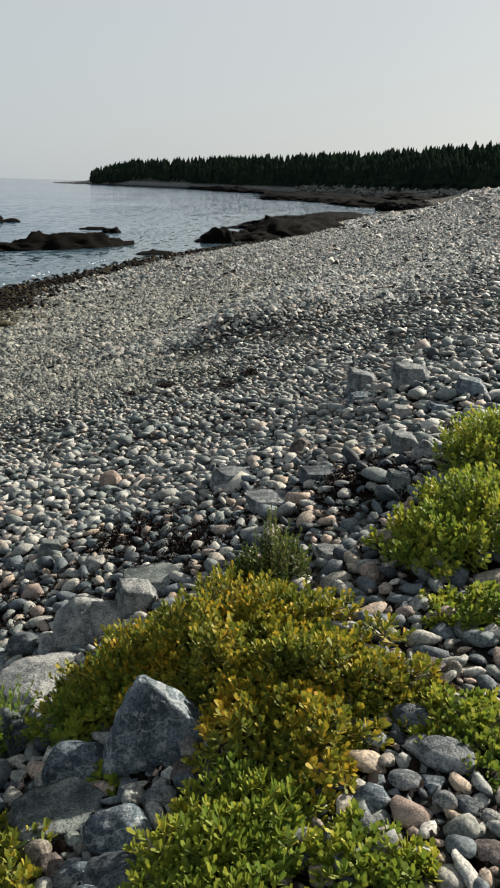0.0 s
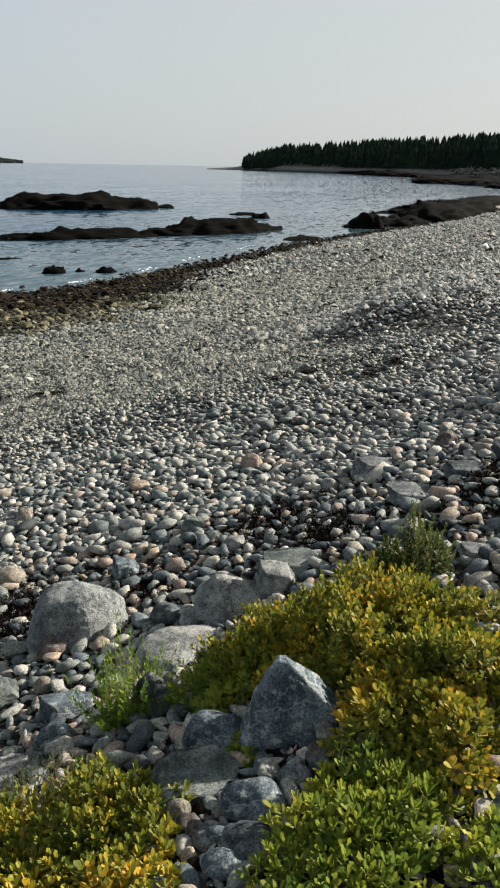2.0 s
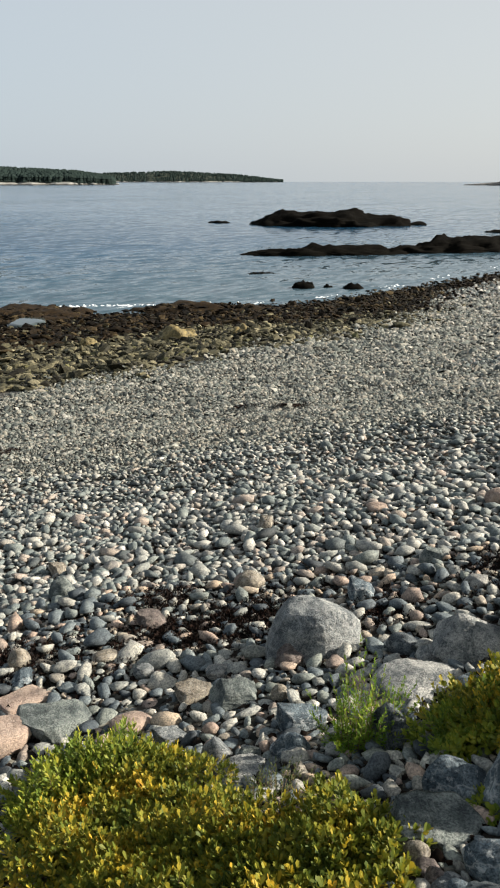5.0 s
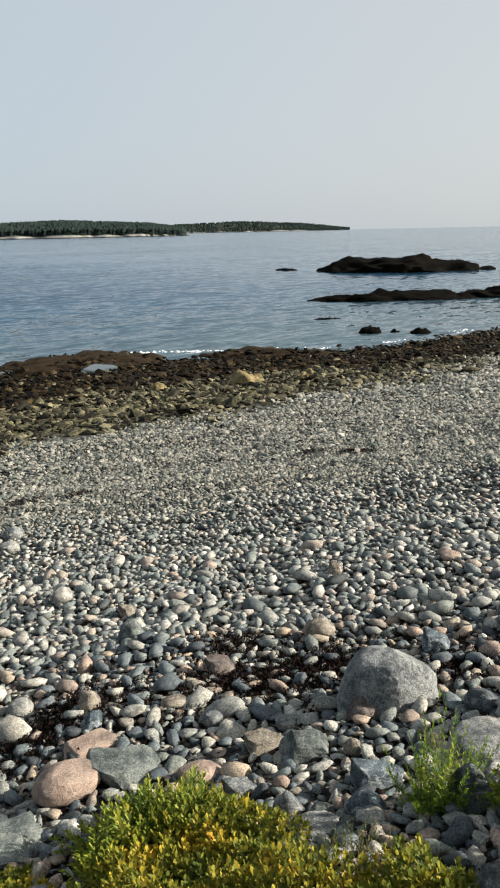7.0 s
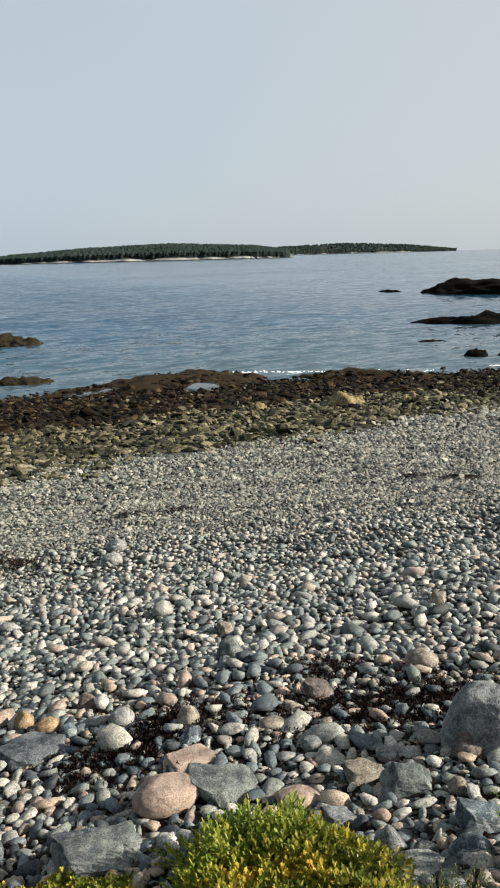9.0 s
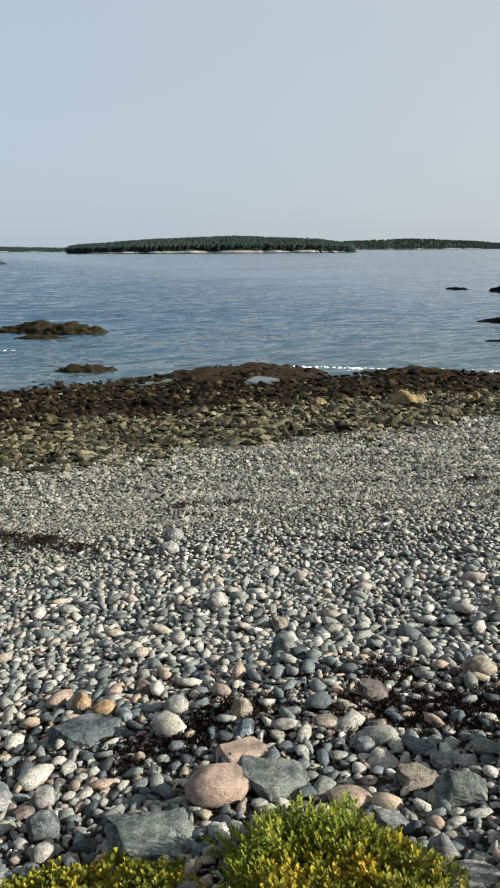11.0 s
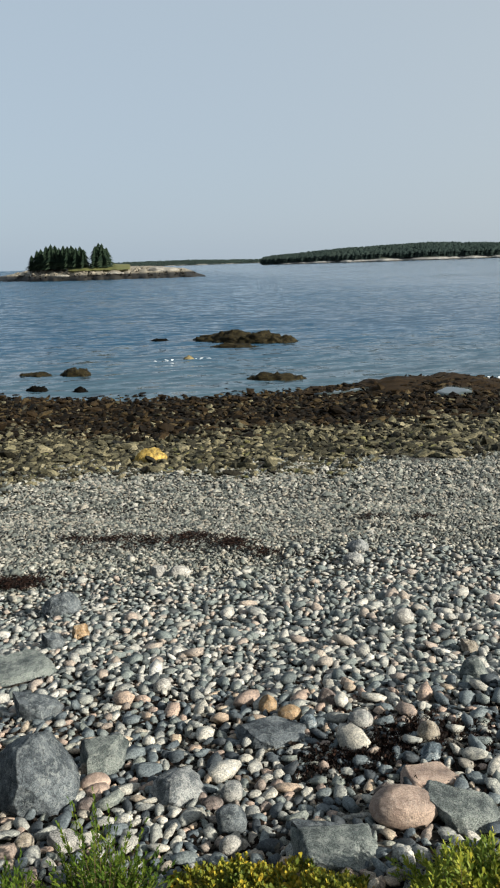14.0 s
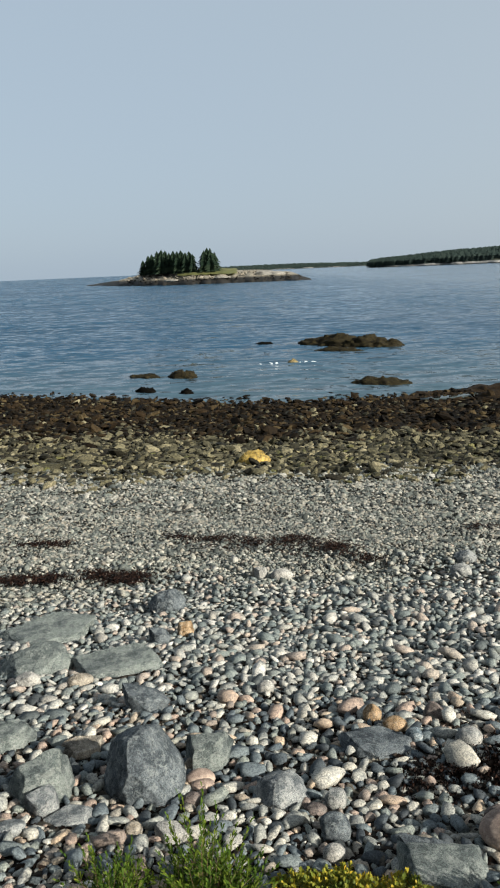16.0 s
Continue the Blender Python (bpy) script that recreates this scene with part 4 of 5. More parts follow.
shingle("distant_shingle", 20.0, 40.0, 0.12, "speck", "grey pebbles along the far beach", want_coarse=False)
shingle("cusp_far_shingle", 24.0, 40.0, 0.13, "speck", "blue-grey cobbles along the upper far beach", want_coarse=True)
shingle("far_shingle", 40.0, 100.0, 0.29, "speck", "grey stones along the far end of the beach")
shingle("end_shingle", 100.0, 190.0, 0.7, "speck", "grey stones at the end of the beach")
x, y = covering(-6, 6, -6, 5, 0.1)
keep = (np.hypot(x, y) < 6) & ~in_reach(x, y, 0.9, 9)
scattered("inland_shingle", x[keep], y[keep], rng.uniform(0.05, 0.11, keep.sum()), "speck", COBBLES, "grey cobbles on the crest of the beach")


# ---- the tidal zone ----
# pools that the falling tide leaves: middle, height, two lengths, turn
POOLS = ((14.75, 33.0, 0.39, 1.7, 3.0, -24), (10.0, 35.7, 0.2, 3.2, 1.1, 20))


def tidal(name, step, size, mat, lo, hi, level, label, share=1.0, reach=(-17, 46)):
    x, y = covering(*reach, 12, 48, step)
    z = ground_z(x, y)
    waver = 0.07 * np.sin(0.9 * x + 0.3 * y) + 0.05 * np.sin(2.3 * x - y) + rng.normal(0, 0.05, len(x))
    keep = (z > lo + waver) & (z < np.minimum(hi, 1.75 - tide_drop(x)) + waver) & (rng.random(len(x)) < share) & in_reach(x, y, 8, 60)
    for px, py, _, long, wide, turn in POOLS:
        c, k = math.cos(radians(turn)), math.sin(radians(turn))
        u, w = (x - px) * c + (y - py) * k, (y - py) * c - (x - px) * k
        keep &= (u / long) ** 2 + (w / wide) ** 2 > 0.27
    x, y = x[keep], y[keep]
    s = rng.uniform(*size, len(x)) * np.where(rng.random(len(x)) < 0.1, 1.7, 1.0)
    s *= np.interp(x, (20, 45), (1, 0.6))
    if name == "barnacled_rocks":
        # those in front of the path stand apart, one by one
        nearest = np.argsort(np.abs(x - 2.5) + np.abs(y - 20.5))[:300]
        single_stones("tidal_rock", TIDAL_SHAPES, x[nearest], y[nearest], s[nearest], 0.3, 0.25)
        rest = np.setdiff1d(np.arange(len(x)), nearest)
        x, y, s = x[rest], y[rest], s[rest]
    if level == "broken":
        far = y > 22.5
        scattered("far_" + name, x[far], y[far], s[far], "broken_far", mat, label, 0.25, (0.32, 0.62))
        x, y, s = x[~far], y[~far], s[~far]
    return scattered(name, x, y, s, level, mat, label, 0.25, (0.32, 0.62))


tidal("barnacled_rocks", 0.2, (0.12, 0.29), TIDAL, 0.95, 1.75, "broken", "olive and tan barnacled rocks of the tidal zone")
tidal("weedy_rocks", 0.32, (0.15, 0.38), WEEDY, -0.12, 1.1, "broken_far", "rocks covered with dark brown rockweed at the water line")
tidal("olive_rocks", 0.5, (0.14, 0.3), OLIVE, 1.2, 1.78, "broken_far", "yellow-green weedy rocks at the upper edge of the tidal zone", 0.3)
tidal("mixed_rocks", 0.6, (0.16, 0.32), TIDAL, 0.15, 0.8, "broken_far", "tan rocks showing through the rockweed", 0.45)
x, y = covering(36, 150, 14, 42, 0.55)
keep = (ground_z(x, y) < 0.3) & (ground_z(x, y) > -0.12)
scattered("far_weedy_rocks", x[keep], y[keep], rng.uniform(0.2, 0.45, keep.sum()), "broken_far", WEEDY, "dark weedy rocks along the far water line", 0.3)


seeds = iter(range(101, 9999))


def around(bearing, dist):
    return dist * math.sin(radians(bearing)), dist * math.cos(radians(bearing))


def ledge(name, x0, y0, x1, y1, width, height, label, mat=LEDGE, level=4, rough=0.8):
    """A low uneven rock mass along a line, half under water."""
    k = next(seeds)
    long = math.hypot(x1 - x0, y1 - y0)
    vs = BALLS[level][0].copy()
    q = vs * np.array([long / 2, width / 2, height])
    s = 2.2 / max(width, 0.4)
    off = Vector((k * 1.7, k * 0.9, 3))
    lump = np.array([noise.fractal(Vector(w) * s * 1.5 + off, 0.75, 2.1, 6) for w in q])
    lump2 = np.array([noise.noise(Vector((w[0] * 3.2 / long, 0.5 * w[1] / width, k * 2.3))) for w in q])
    fine = np.array([noise.noise(Vector(w) * s * 5 + off) for w in q])
    q += (0.24 if name == "weed_ledge" else 0.13) * min(height, width * 0.3) * fine[:, None] * vs
    q[:, 2] *= 0.84 + 0.5 * rough * lump + 0.45 * lump2
    q[:, 1] *= 1 + 0.25 * lump + 0.3 * lump2
    q[:, 0] *= 1 + 0.08 * lump
    ob = mesh_object(name, q, BALLS[level][1], mat)
    mx, my = (x0 + x1) / 2, (y0 + y1) / 2
    base = max(float(ground_z(mx, my)), -0.05) - 0.12 * height
    ob.matrix_world = pose(mx, my, base, 0, 0, math.degrees(math.atan2(y1 - y0, x1 - x0)))
    return tagged(ob, label, "rock", group="ledges along the shore")


DARK = "dark rockweed-covered ledge rising out of the sea"
ledge("sea_ledge", 80, 92, 100, 76, 14, 2.9, DARK, level=5)
ledge("sea_ledge", 98, 77, 102, 74, 3, 0.8, DARK, level=3)
ledge("sea_ledge", 79, 102, 81, 98, 2, 0.5, DARK, level=3)
ledge("sea_ledge", 46, 55, 61, 45, 4.5, 0.95, DARK, level=5)
ledge("sea_ledge", 58, 47, 77, 40, 5, 1.5, DARK, level=5)
ledge("sea_ledge", 93, 58, 96, 54, 2.4, 0.5, DARK, level=3)
ledge("sea_ledge", 89, 52, 91, 50, 2, 0.9, DARK, level=3)
ledge("sea_ledge", 64, 33.5, 69, 32, 2.6, 0.4, DARK, level=3)
ledge("sea_ledge", 90, 31.3, 120, 27.5, 9, 2.9, DARK, level=5, rough=0.3)
ledge("sea_ledge", 82.5, 35.5, 97, 30.5, 5, 1.3, DARK, level=5)
ledge("sea_ledge", 82.4, 34.6, 86.0, 32.2, 3.4, 2.4, DARK, level=4, rough=0.1)
ledge("sea_ledge", 112, 43, 200, 39, 12, 1.5, DARK, level=5)
ledge("sea_ledge", 34.3, 35.2, 35.5, 34.2, 1.2, 0.75, "black wet boulder standing in the shallows", level=3)
ledge("sea_ledge", 36.6, 32.8, 37.7, 31.8, 1.0, 0.5, "black wet boulder standing in the shallows", level=3)
ledge("sea_ledge", 36.0, 34.0, 36.6, 33.6, 0.5, 0.25, "small black rock standing in the shallows", level=3)
ledge("sea_ledge", 37, 43, 39, 42, 0.8, 0.22, DARK, level=3)
ledge("sea_ledge", 4.8, 67, 10.5, 62, 3.2, 1.0, "brown rockweed-covered rock breaking the sea's surface", AWASH, 5, 0.85)
ledge("sea_ledge", 8.0, 63, 13.2, 61, 2.6, 0.95, "brown rockweed-covered rock breaking the sea's surface", AWASH, 5, 0.85)
ledge("sea_ledge", 5.6, 60.5, 9.5, 58.5, 1.6, 0.4, "low brown rock just above the sea's surface", AWASH, 4, 0.85)
ledge("sea_ledge", 0.8, 68, 2.6, 67, 1.2, 0.3, "low brown rock just above the sea's surface", level=3)
ledge("yellow_rock", 2.9, 53.3, 3.8, 53.1, 0.6, 0.3, "tan weedy rock awash in the sea", TAN_WEED, 3)
ledge("sea_ledge", -8.2, 49.5, -5.4, 48, 1.4, 0.35, "low weedy rock just above the sea's surface", AWASH, 4, 1.3)
ledge("sea_ledge", -5.2, 48.5, -3.2, 47, 1.3, 0.6, "low weedy rock just above the sea's surface", AWASH, 4, 1.3)
ledge("sea_ledge", -6.6, 42.8, -5.4, 42, 0.8, 0.4, "black rock in the shallows", level=3)
ledge("sea_ledge", -3.9, 41.4, -3.1, 41, 0.6, 0.45, "black rock in the shallows", level=3)
ledge("sea_ledge", 6.0, 42.6, 9.4, 41.2, 1.5, 0.4, "low weedy rock just above the sea's surface", AWASH, 4, 1.3)
SHELVES = "dark rocky shelf along the far shore"
ledge("shore_shelf", *around(66, 985), *around(73, 600), 40, 5, SHELVES, level=5)
ledge("shore_shelf", *around(72.3, 500), *around(81, 385), 50, 4, SHELVES, level=5)
ledge("shore_shelf", *around(79.5, 400), *around(86, 400), 45, 3.8, SHELVES, level=5)
ledge("shore_shelf", *around(71.8, 412), *around(78, 365), 42, 3.6, SHELVES, level=5)
ledge("shore_shelf", *around(77, 370), *around(82, 282), 32, 3.4, SHELVES, level=5)
ledge("shore_shelf", *around(81, 290), *around(84.5, 212), 18, 2.4, SHELVES, level=5)
BROWN = "brown mat of rockweed over a low shore ledge"
ledge("weed_ledge", 11, 36.9, 19.5, 35, 6, 0.6, BROWN, WEED_MAT, level=5)
ledge("weed_ledge", 21.5, 34.5, 28, 29.2, 3.4, 0.5, BROWN, WEED_MAT)
ledge("weed_ledge", 7.6, 36, 12.6, 36.9, 2.5, 0.35, BROWN, WEED_MAT, level=4)


def weed_clumps(x0, y0, x1, y1, width, height, count):
    """Clumps of rockweed lying over a ledge."""
    u, v = rng.uniform(-0.95, 0.95, count), rng.uniform(-0.9, 0.9, count)
    inside = u ** 2 + v ** 2 < 0.9
    u, v = u[inside], v[inside]
    mx, my, dx, dy = (x0 + x1) / 2, (y0 + y1) / 2, (x1 - x0) / 2, (y1 - y0) / 2
    k = width / 2 / math.hypot(dx, dy)
    x, y = mx + u * dx - v * dy * k, my + u * dy + v * dx * k
    top = max(float(ground_z(mx, my)), -0.05) + height * (0.8 * np.sqrt(1 - u ** 2 - v ** 2) - 0.18)
    s = rng.uniform(0.15, 0.5, len(x))
    scattered("rockweed", x, y, s, "broken_far", WEEDY, "clumps of dark brown rockweed over the shore ledge", 0.3, (0.25, 0.5), top - ground_z(x, y) - 0.1 * s)


weed_clumps(11, 36.9, 19.5, 35, 6, 0.6, 600)
weed_clumps(21.5, 34.5, 28, 29.2, 3.4, 0.5, 280)
weed_clumps(7.6, 36, 12.6, 36.9, 2.5, 0.35, 260)
for x, y, w, h in ((15.4, 21.6, 1.5, 0.55), (17.2, 20.2, 0.8, 0.4), (0.05, 19.9, 1.0, 0.5), (12.6, 23.2, 0.7, 0.4)):
    if x < 5:
        ledge("yellow_rock", x - w / 2, y, x + w / 2, y - 0.1, w * 0.7, h, "yellow weed-covered boulder among the tidal rocks", YELLOW_WEED, 3, 0.3)
    else:
        ledge("tidal_boulder", x - w / 2, y, x + w / 2, y - 0.1, w * 0.7, h, "tan weed-covered boulder among the tidal rocks", TAN_WEED, 4, 0.5)


# ---- far shores ----
def land(name, stations, rise, mat, label):
    """Land along a line of (bearing, distance, height) stations; it climbs away from the water over that depth."""
    st = np.array(stations, float)
    n = 160
    s = np.linspace(0, len(st) - 1, n)
    bear, dist, tall = (np.interp(s, np.arange(len(st)), st[:, i]) for i in range(3))
    across = (0, 0.03, 0.08, 0.18, 0.35, 0.6, 1.0)
    share = (-0.15, 0.06, 0.2, 0.3, 0.6, 0.9, 1.0)
    k = len(across)
    vs = []
    for i in range(n):
        jag = 1 + 0.02 * noise.fractal(Vector((i * 0.13, dist[0] * 0.01, 1)), 0.8, 2, 5)
        for a, q in zip(across, share):
            r = dist[i] * jag + rise * a
            x, y = around(bear[i], r)
            lump = noise.fractal(Vector((x, y, 0)) * 0.06, 0.9, 2, 4)
            vs.append((x, y, tall[i] * q + (0.9 * lump if 0.02 < a < 0.3 else 0.3 * lump)))
    f = [(i * k + j, i * k + j + 1, (i + 1) * k + j + 1, (i + 1) * k + j) for i in range(n - 1) for j in range(k - 1)]
    return tagged(mesh_object(name, vs, f, mat), label, kind="structure"), (bear, dist, tall)


def spruce_shape(r, layers, points, taper=0.8):
    """A spruce of height 1: stacked ragged whorls. Corners and three-cornered faces."""
    vs, fs = [], []
    for i in range(layers):
        z0 = 0.1 + 0.86 * i / layers
        wide = 0.2 * (1 - i / layers) ** taper * r.uniform(0.8, 1.2) + 0.015
        top = len(vs)
        vs.append((r.normal(0, 0.006), r.normal(0, 0.006), min(1.0, z0 + 1.9 / layers)))
        for j in range(points * 2):
            a = math.pi * j / points + r.uniform(-0.12, 0.12)
            q = wide * (r.uniform(0.85, 1.15) if j % 2 == 0 else r.uniform(0.4, 0.6))
            vs.append((q * math.cos(a), q * math.sin(a), z0 - (0.03 if j % 2 == 0 else -0.015)))
        for j in range(points * 2):
            fs.append((top, top + 1 + j, top + 1 + (j + 1) % (points * 2)))
    return np.array(vs), np.array(fs)


trng = np.random.default_rng(3)
FAR_TREES = [spruce_shape(trng, 4, 3) for _ in range(8)]
TINY_TREES = [spruce_shape(trng, 3, 3, 0.35) for _ in range(8)]


def forest(name, stations, count, first, deep, rise, tall, label, kinds=TINY_TREES, mat=SPRUCE):
    """Many spruces over the land behind a shore."""
    bear, dist, high = stations
    vs, fs, total = [], [], 0
    for _ in range(count):
        i = int(trng.uniform(0, len(bear) - 1))
        a = first + deep * trng.random() ** 1.4
        x, y = around(bear[i] + trng.uniform(-0.25, 0.25), dist[i] + a)
        base = high[i] * float(np.interp(a / rise, (0, 0.08, 0.18, 0.35, 0.6, 1.0), (0, 0.2, 0.3, 0.6, 0.9, 1.0))) - 0.8
        w, t = kinds[trng.integers(0, 8)]
        h = tall * ((0.42 + 0.66 * trng.random() ** 1.8) if kinds is FAR_TREES else trng.uniform(0.6, 1.0))
        g = trng.uniform(0.75, 1.3) * (3.4 if kinds is TINY_TREES else 1.45)
        vs.append(w * np.array([h * g, h * g, h]) + np.array([x, y, base]))
        fs.append(t + total)
        total += len(w)
    return tagged(mesh_object(name, np.concatenate(vs), np.concatenate(fs), mat, True), label, "forest", kind="stuff")


headland, line = land("headland", ((56.3, 1260, 0.5), (57.2, 1230, 2), (58.6, 1180, 5), (62, 1060, 23), (68, 870, 25), (74, 690, 24), (79, 540, 21), (84, 430, 20), (90, 360, 20), (100, 320, 22), (112, 300, 24)),
                      150, HEADLAND, "rocky headland with a pale shore under spruce forest")
skip = [a[35:] for a in line]
# pale broken rocks on the slope under the trees
k, back = rng.uniform(74, 91, 1500), rng.uniform(4, 34, 1500)
reach = np.interp(k, line[0], line[1]) + back
x, y = reach * np.sin(np.radians(k)), reach * np.cos(np.radians(k))
slope = np.interp(k, line[0], line[2]) * np.interp(back / 150, (0, 0.03, 0.08, 0.18), (-0.15, 0.06, 0.2, 0.3))
scattered("shore_rocks", x, y, rng.uniform(1.2, 4.5, 1500), "broken_far", ISLET_PALE, "pale broken rocks above the far shore", 0.2, (0.4, 0.8), slope + 1.2 - ground_z(x, y))
forest("headland_forest", skip, 6000, 23, 127, 150, 17.5, "dark spruce forest along the rocky headland", FAR_TREES)
far_island, line = land("island", ((9.5, 1500, 4), (11, 1380, 8), (16, 1290, 16), (22, 1250, 20), (28, 1260, 14), (30, 1280, 7), (31.3, 1300, 2)), 160, SHELF, "low island with a pale rocky shore under trees")
forest("island_forest", [a[6:-14] for a in line], 6000, 24, 140, 160, 13, "green wooded slope of the low island", mat=HAZY_WOODS)
far_shore, line = land("distant_shore", ((-1.5, 3300, 18), (4, 3300, 19), (9, 3300, 12), (20, 3300, 15), (28, 3300, 29), (35, 3200, 43), (40, 3300, 29), (43.3, 3400, 4)), 300, SHELF, "distant wooded shore across the bay")
forest("distant_forest", line, 4200, 8, 280, 300, 10, "distant wooded shore across the bay", mat=HAZY_WOODS)
islet, line = land("islet", ((-11.9, 560, -0.3), (-9.5, 480, 3), (-7.6, 430, 6.5), (-4, 400, 7), (-1.5, 395, 7), (1.5, 392, 6), (3.6, 390, 4.5), (5.3, 390, -0.3)), 45, ISLET, "low rocky islet with a dark wet rim")
# broken rock on the islet's slope and a bare pale hump beside the grass
k, back = rng.uniform(-9.5, 4.4, 420), rng.uniform(4, 26, 420)
reach = np.interp(k, line[0], line[1]) + back
x, y = reach * np.sin(np.radians(k)), reach * np.cos(np.radians(k))
slope = np.interp(k, line[0], line[2]) * np.interp(back / 45, (0, 0.08, 0.18, 0.35, 0.6), (0, 0.2, 0.3, 0.6, 0.9))
scattered("islet_rocks", x, y, rng.uniform(0.7, 2.6, 420), "broken_far", ISLET, "buff broken rocks on the slope of the islet", 0.3, (0.3, 0.6), slope - ground_z(x, y))
for b0, b1, back, width, height in ((0.6, 3.2, 20, 14, 2.4), (-2.2, -0.9, 12, 5, 0.8), (-6.0, -4.9, 11, 5, 0.8)):
    hump = ledge("pale_rock", *around(b0, 392 + back), *around(b1, 392 + back), width, height, "bare pale rock hump on the islet", ISLET_PALE, 4, 0.4)
    hump.location.z = float(np.interp((b0 + b1) / 2, line[0], line[2]) * np.interp(back / 45, (0, 0.08, 0.18, 0.35, 0.6), (0, 0.2, 0.3, 0.6, 0.9))) - 0.2 * height
meadow_v, meadow_f = [], []
bear, dist, high = line
k = 5
for i in range(62, 100):
    for a in (15, 19, 26, 36, 46):
        x, y = around(bear[i], dist[i] + a)
        meadow_v.append((x, y, high[i] * float(np.interp(a / 45, (0, 0.08, 0.18, 0.35, 0.6, 1.0), (0, 0.2, 0.3, 0.6, 0.9, 1.0))) + 1.0 + 0.12 * math.sin(i * 0.9 + a)))
meadow_f = [(i * k + j, i * k + j + 1, (i + 1) * k + j + 1, (i + 1) * k + j) for i in range(37) for j in range(k - 1)]
tagged(mesh_object("islet_grass", meadow_v, meadow_f, GRASS), "yellow-green grass on top of the islet", kind="structure")


def part(name, verts, faces, mat, parent, label="", smooth=True):
    ob = mesh_object(name, verts, faces, mat, smooth)
    ob.parent = parent
    if label:
        tagged(ob, label)
    return ob


def tube(points, radii, sides=6):
    vs = [(p[0] + r * math.cos(2 * math.pi * j / sides), p[1] + r * math.sin(2 * math.pi * j / sides), p[2]) for p, r in zip(points, radii) for j in range(sides)]
    fs = [(i * sides + j, i * sides + (j + 1) % sides, (i + 1) * sides + (j + 1) % sides, (i + 1) * sides + j) for i in range(len(points) - 1) for j in range(sides)]
    return vs, fs


def spruce_tree(bearing, back, tall):
    i = int(np.argmin(abs(bear - bearing)))
    x, y = around(bearing, dist[i] + back)
    root = tagged(new("spruce_tree"), "dark green spruce tree standing on the grassy islet", "tree", group="spruces on the islet")
    root.location = (x, y, high[i] * 0.75)
    part("trunk", *tube([(0, 0, -1), (0, 0, tall * 0.5), (0, 0, tall * 0.95)], (0.28, 0.16, 0.03)), STEM, root)
    w, t = spruce_shape(trng, 10, 6)
    part("crown", w * np.array([tall * 2.0, tall * 2.0, tall * 1.03]), t, SPRUCE, root, smooth=False)


for bearing, back, tall in ((-7.5, 24, 9.5), (-7.1, 30, 12), (-6.8, 22, 12.5), (-6.4, 28, 14), (-6.1, 22, 14.5), (-5.8, 30, 14), (-5.5, 24, 12.5), (-5.2, 26, 13.5), (-4.9, 22, 13), (-4.6, 30, 13.5),
                           (-4.3, 24, 12), (-4.0, 28, 12.5), (-3.75, 24, 11), (-2.9, 24, 12.5), (-2.65, 28, 14), (-2.4, 24, 13.5), (-2.1, 27, 11.5)):
    spruce_tree(bearing, back, tall)


# ---- plants ----
prng = np.random.default_rng(11)


def leaf_block(base, way, up, long, wide):
    """Spoon-shaped leaves with a blunt tip, cupped a little: six corners, four faces each."""
    side = np.cross(way, up)
    side /= np.linalg.norm(side, axis=1)[:, None] + 1e-9
    nrm = np.cross(side, way)
    L, Wd = long[:, None], wide[:, None]
    low, high = base + way * L * 0.38, base + way * L * 0.8 + nrm * L * 0.04
    pts = np.stack([base, low - side * Wd * 0.36 + nrm * Wd * 0.1, low + side * Wd * 0.36 + nrm * Wd * 0.1,
                    high - side * Wd * 0.46 + nrm * Wd * 0.16, high + side * Wd * 0.46 + nrm * Wd * 0.16, base + way * L + nrm * L * 0.1], 1)
    f = np.array([(0, 1, 2), (1, 3, 2), (2, 3, 4), (3, 5, 4)])
    fs = (f[None] + (np.arange(len(base)) * 6)[:, None, None]).reshape(-1, 3)
    return pts.reshape(-1, 3), fs


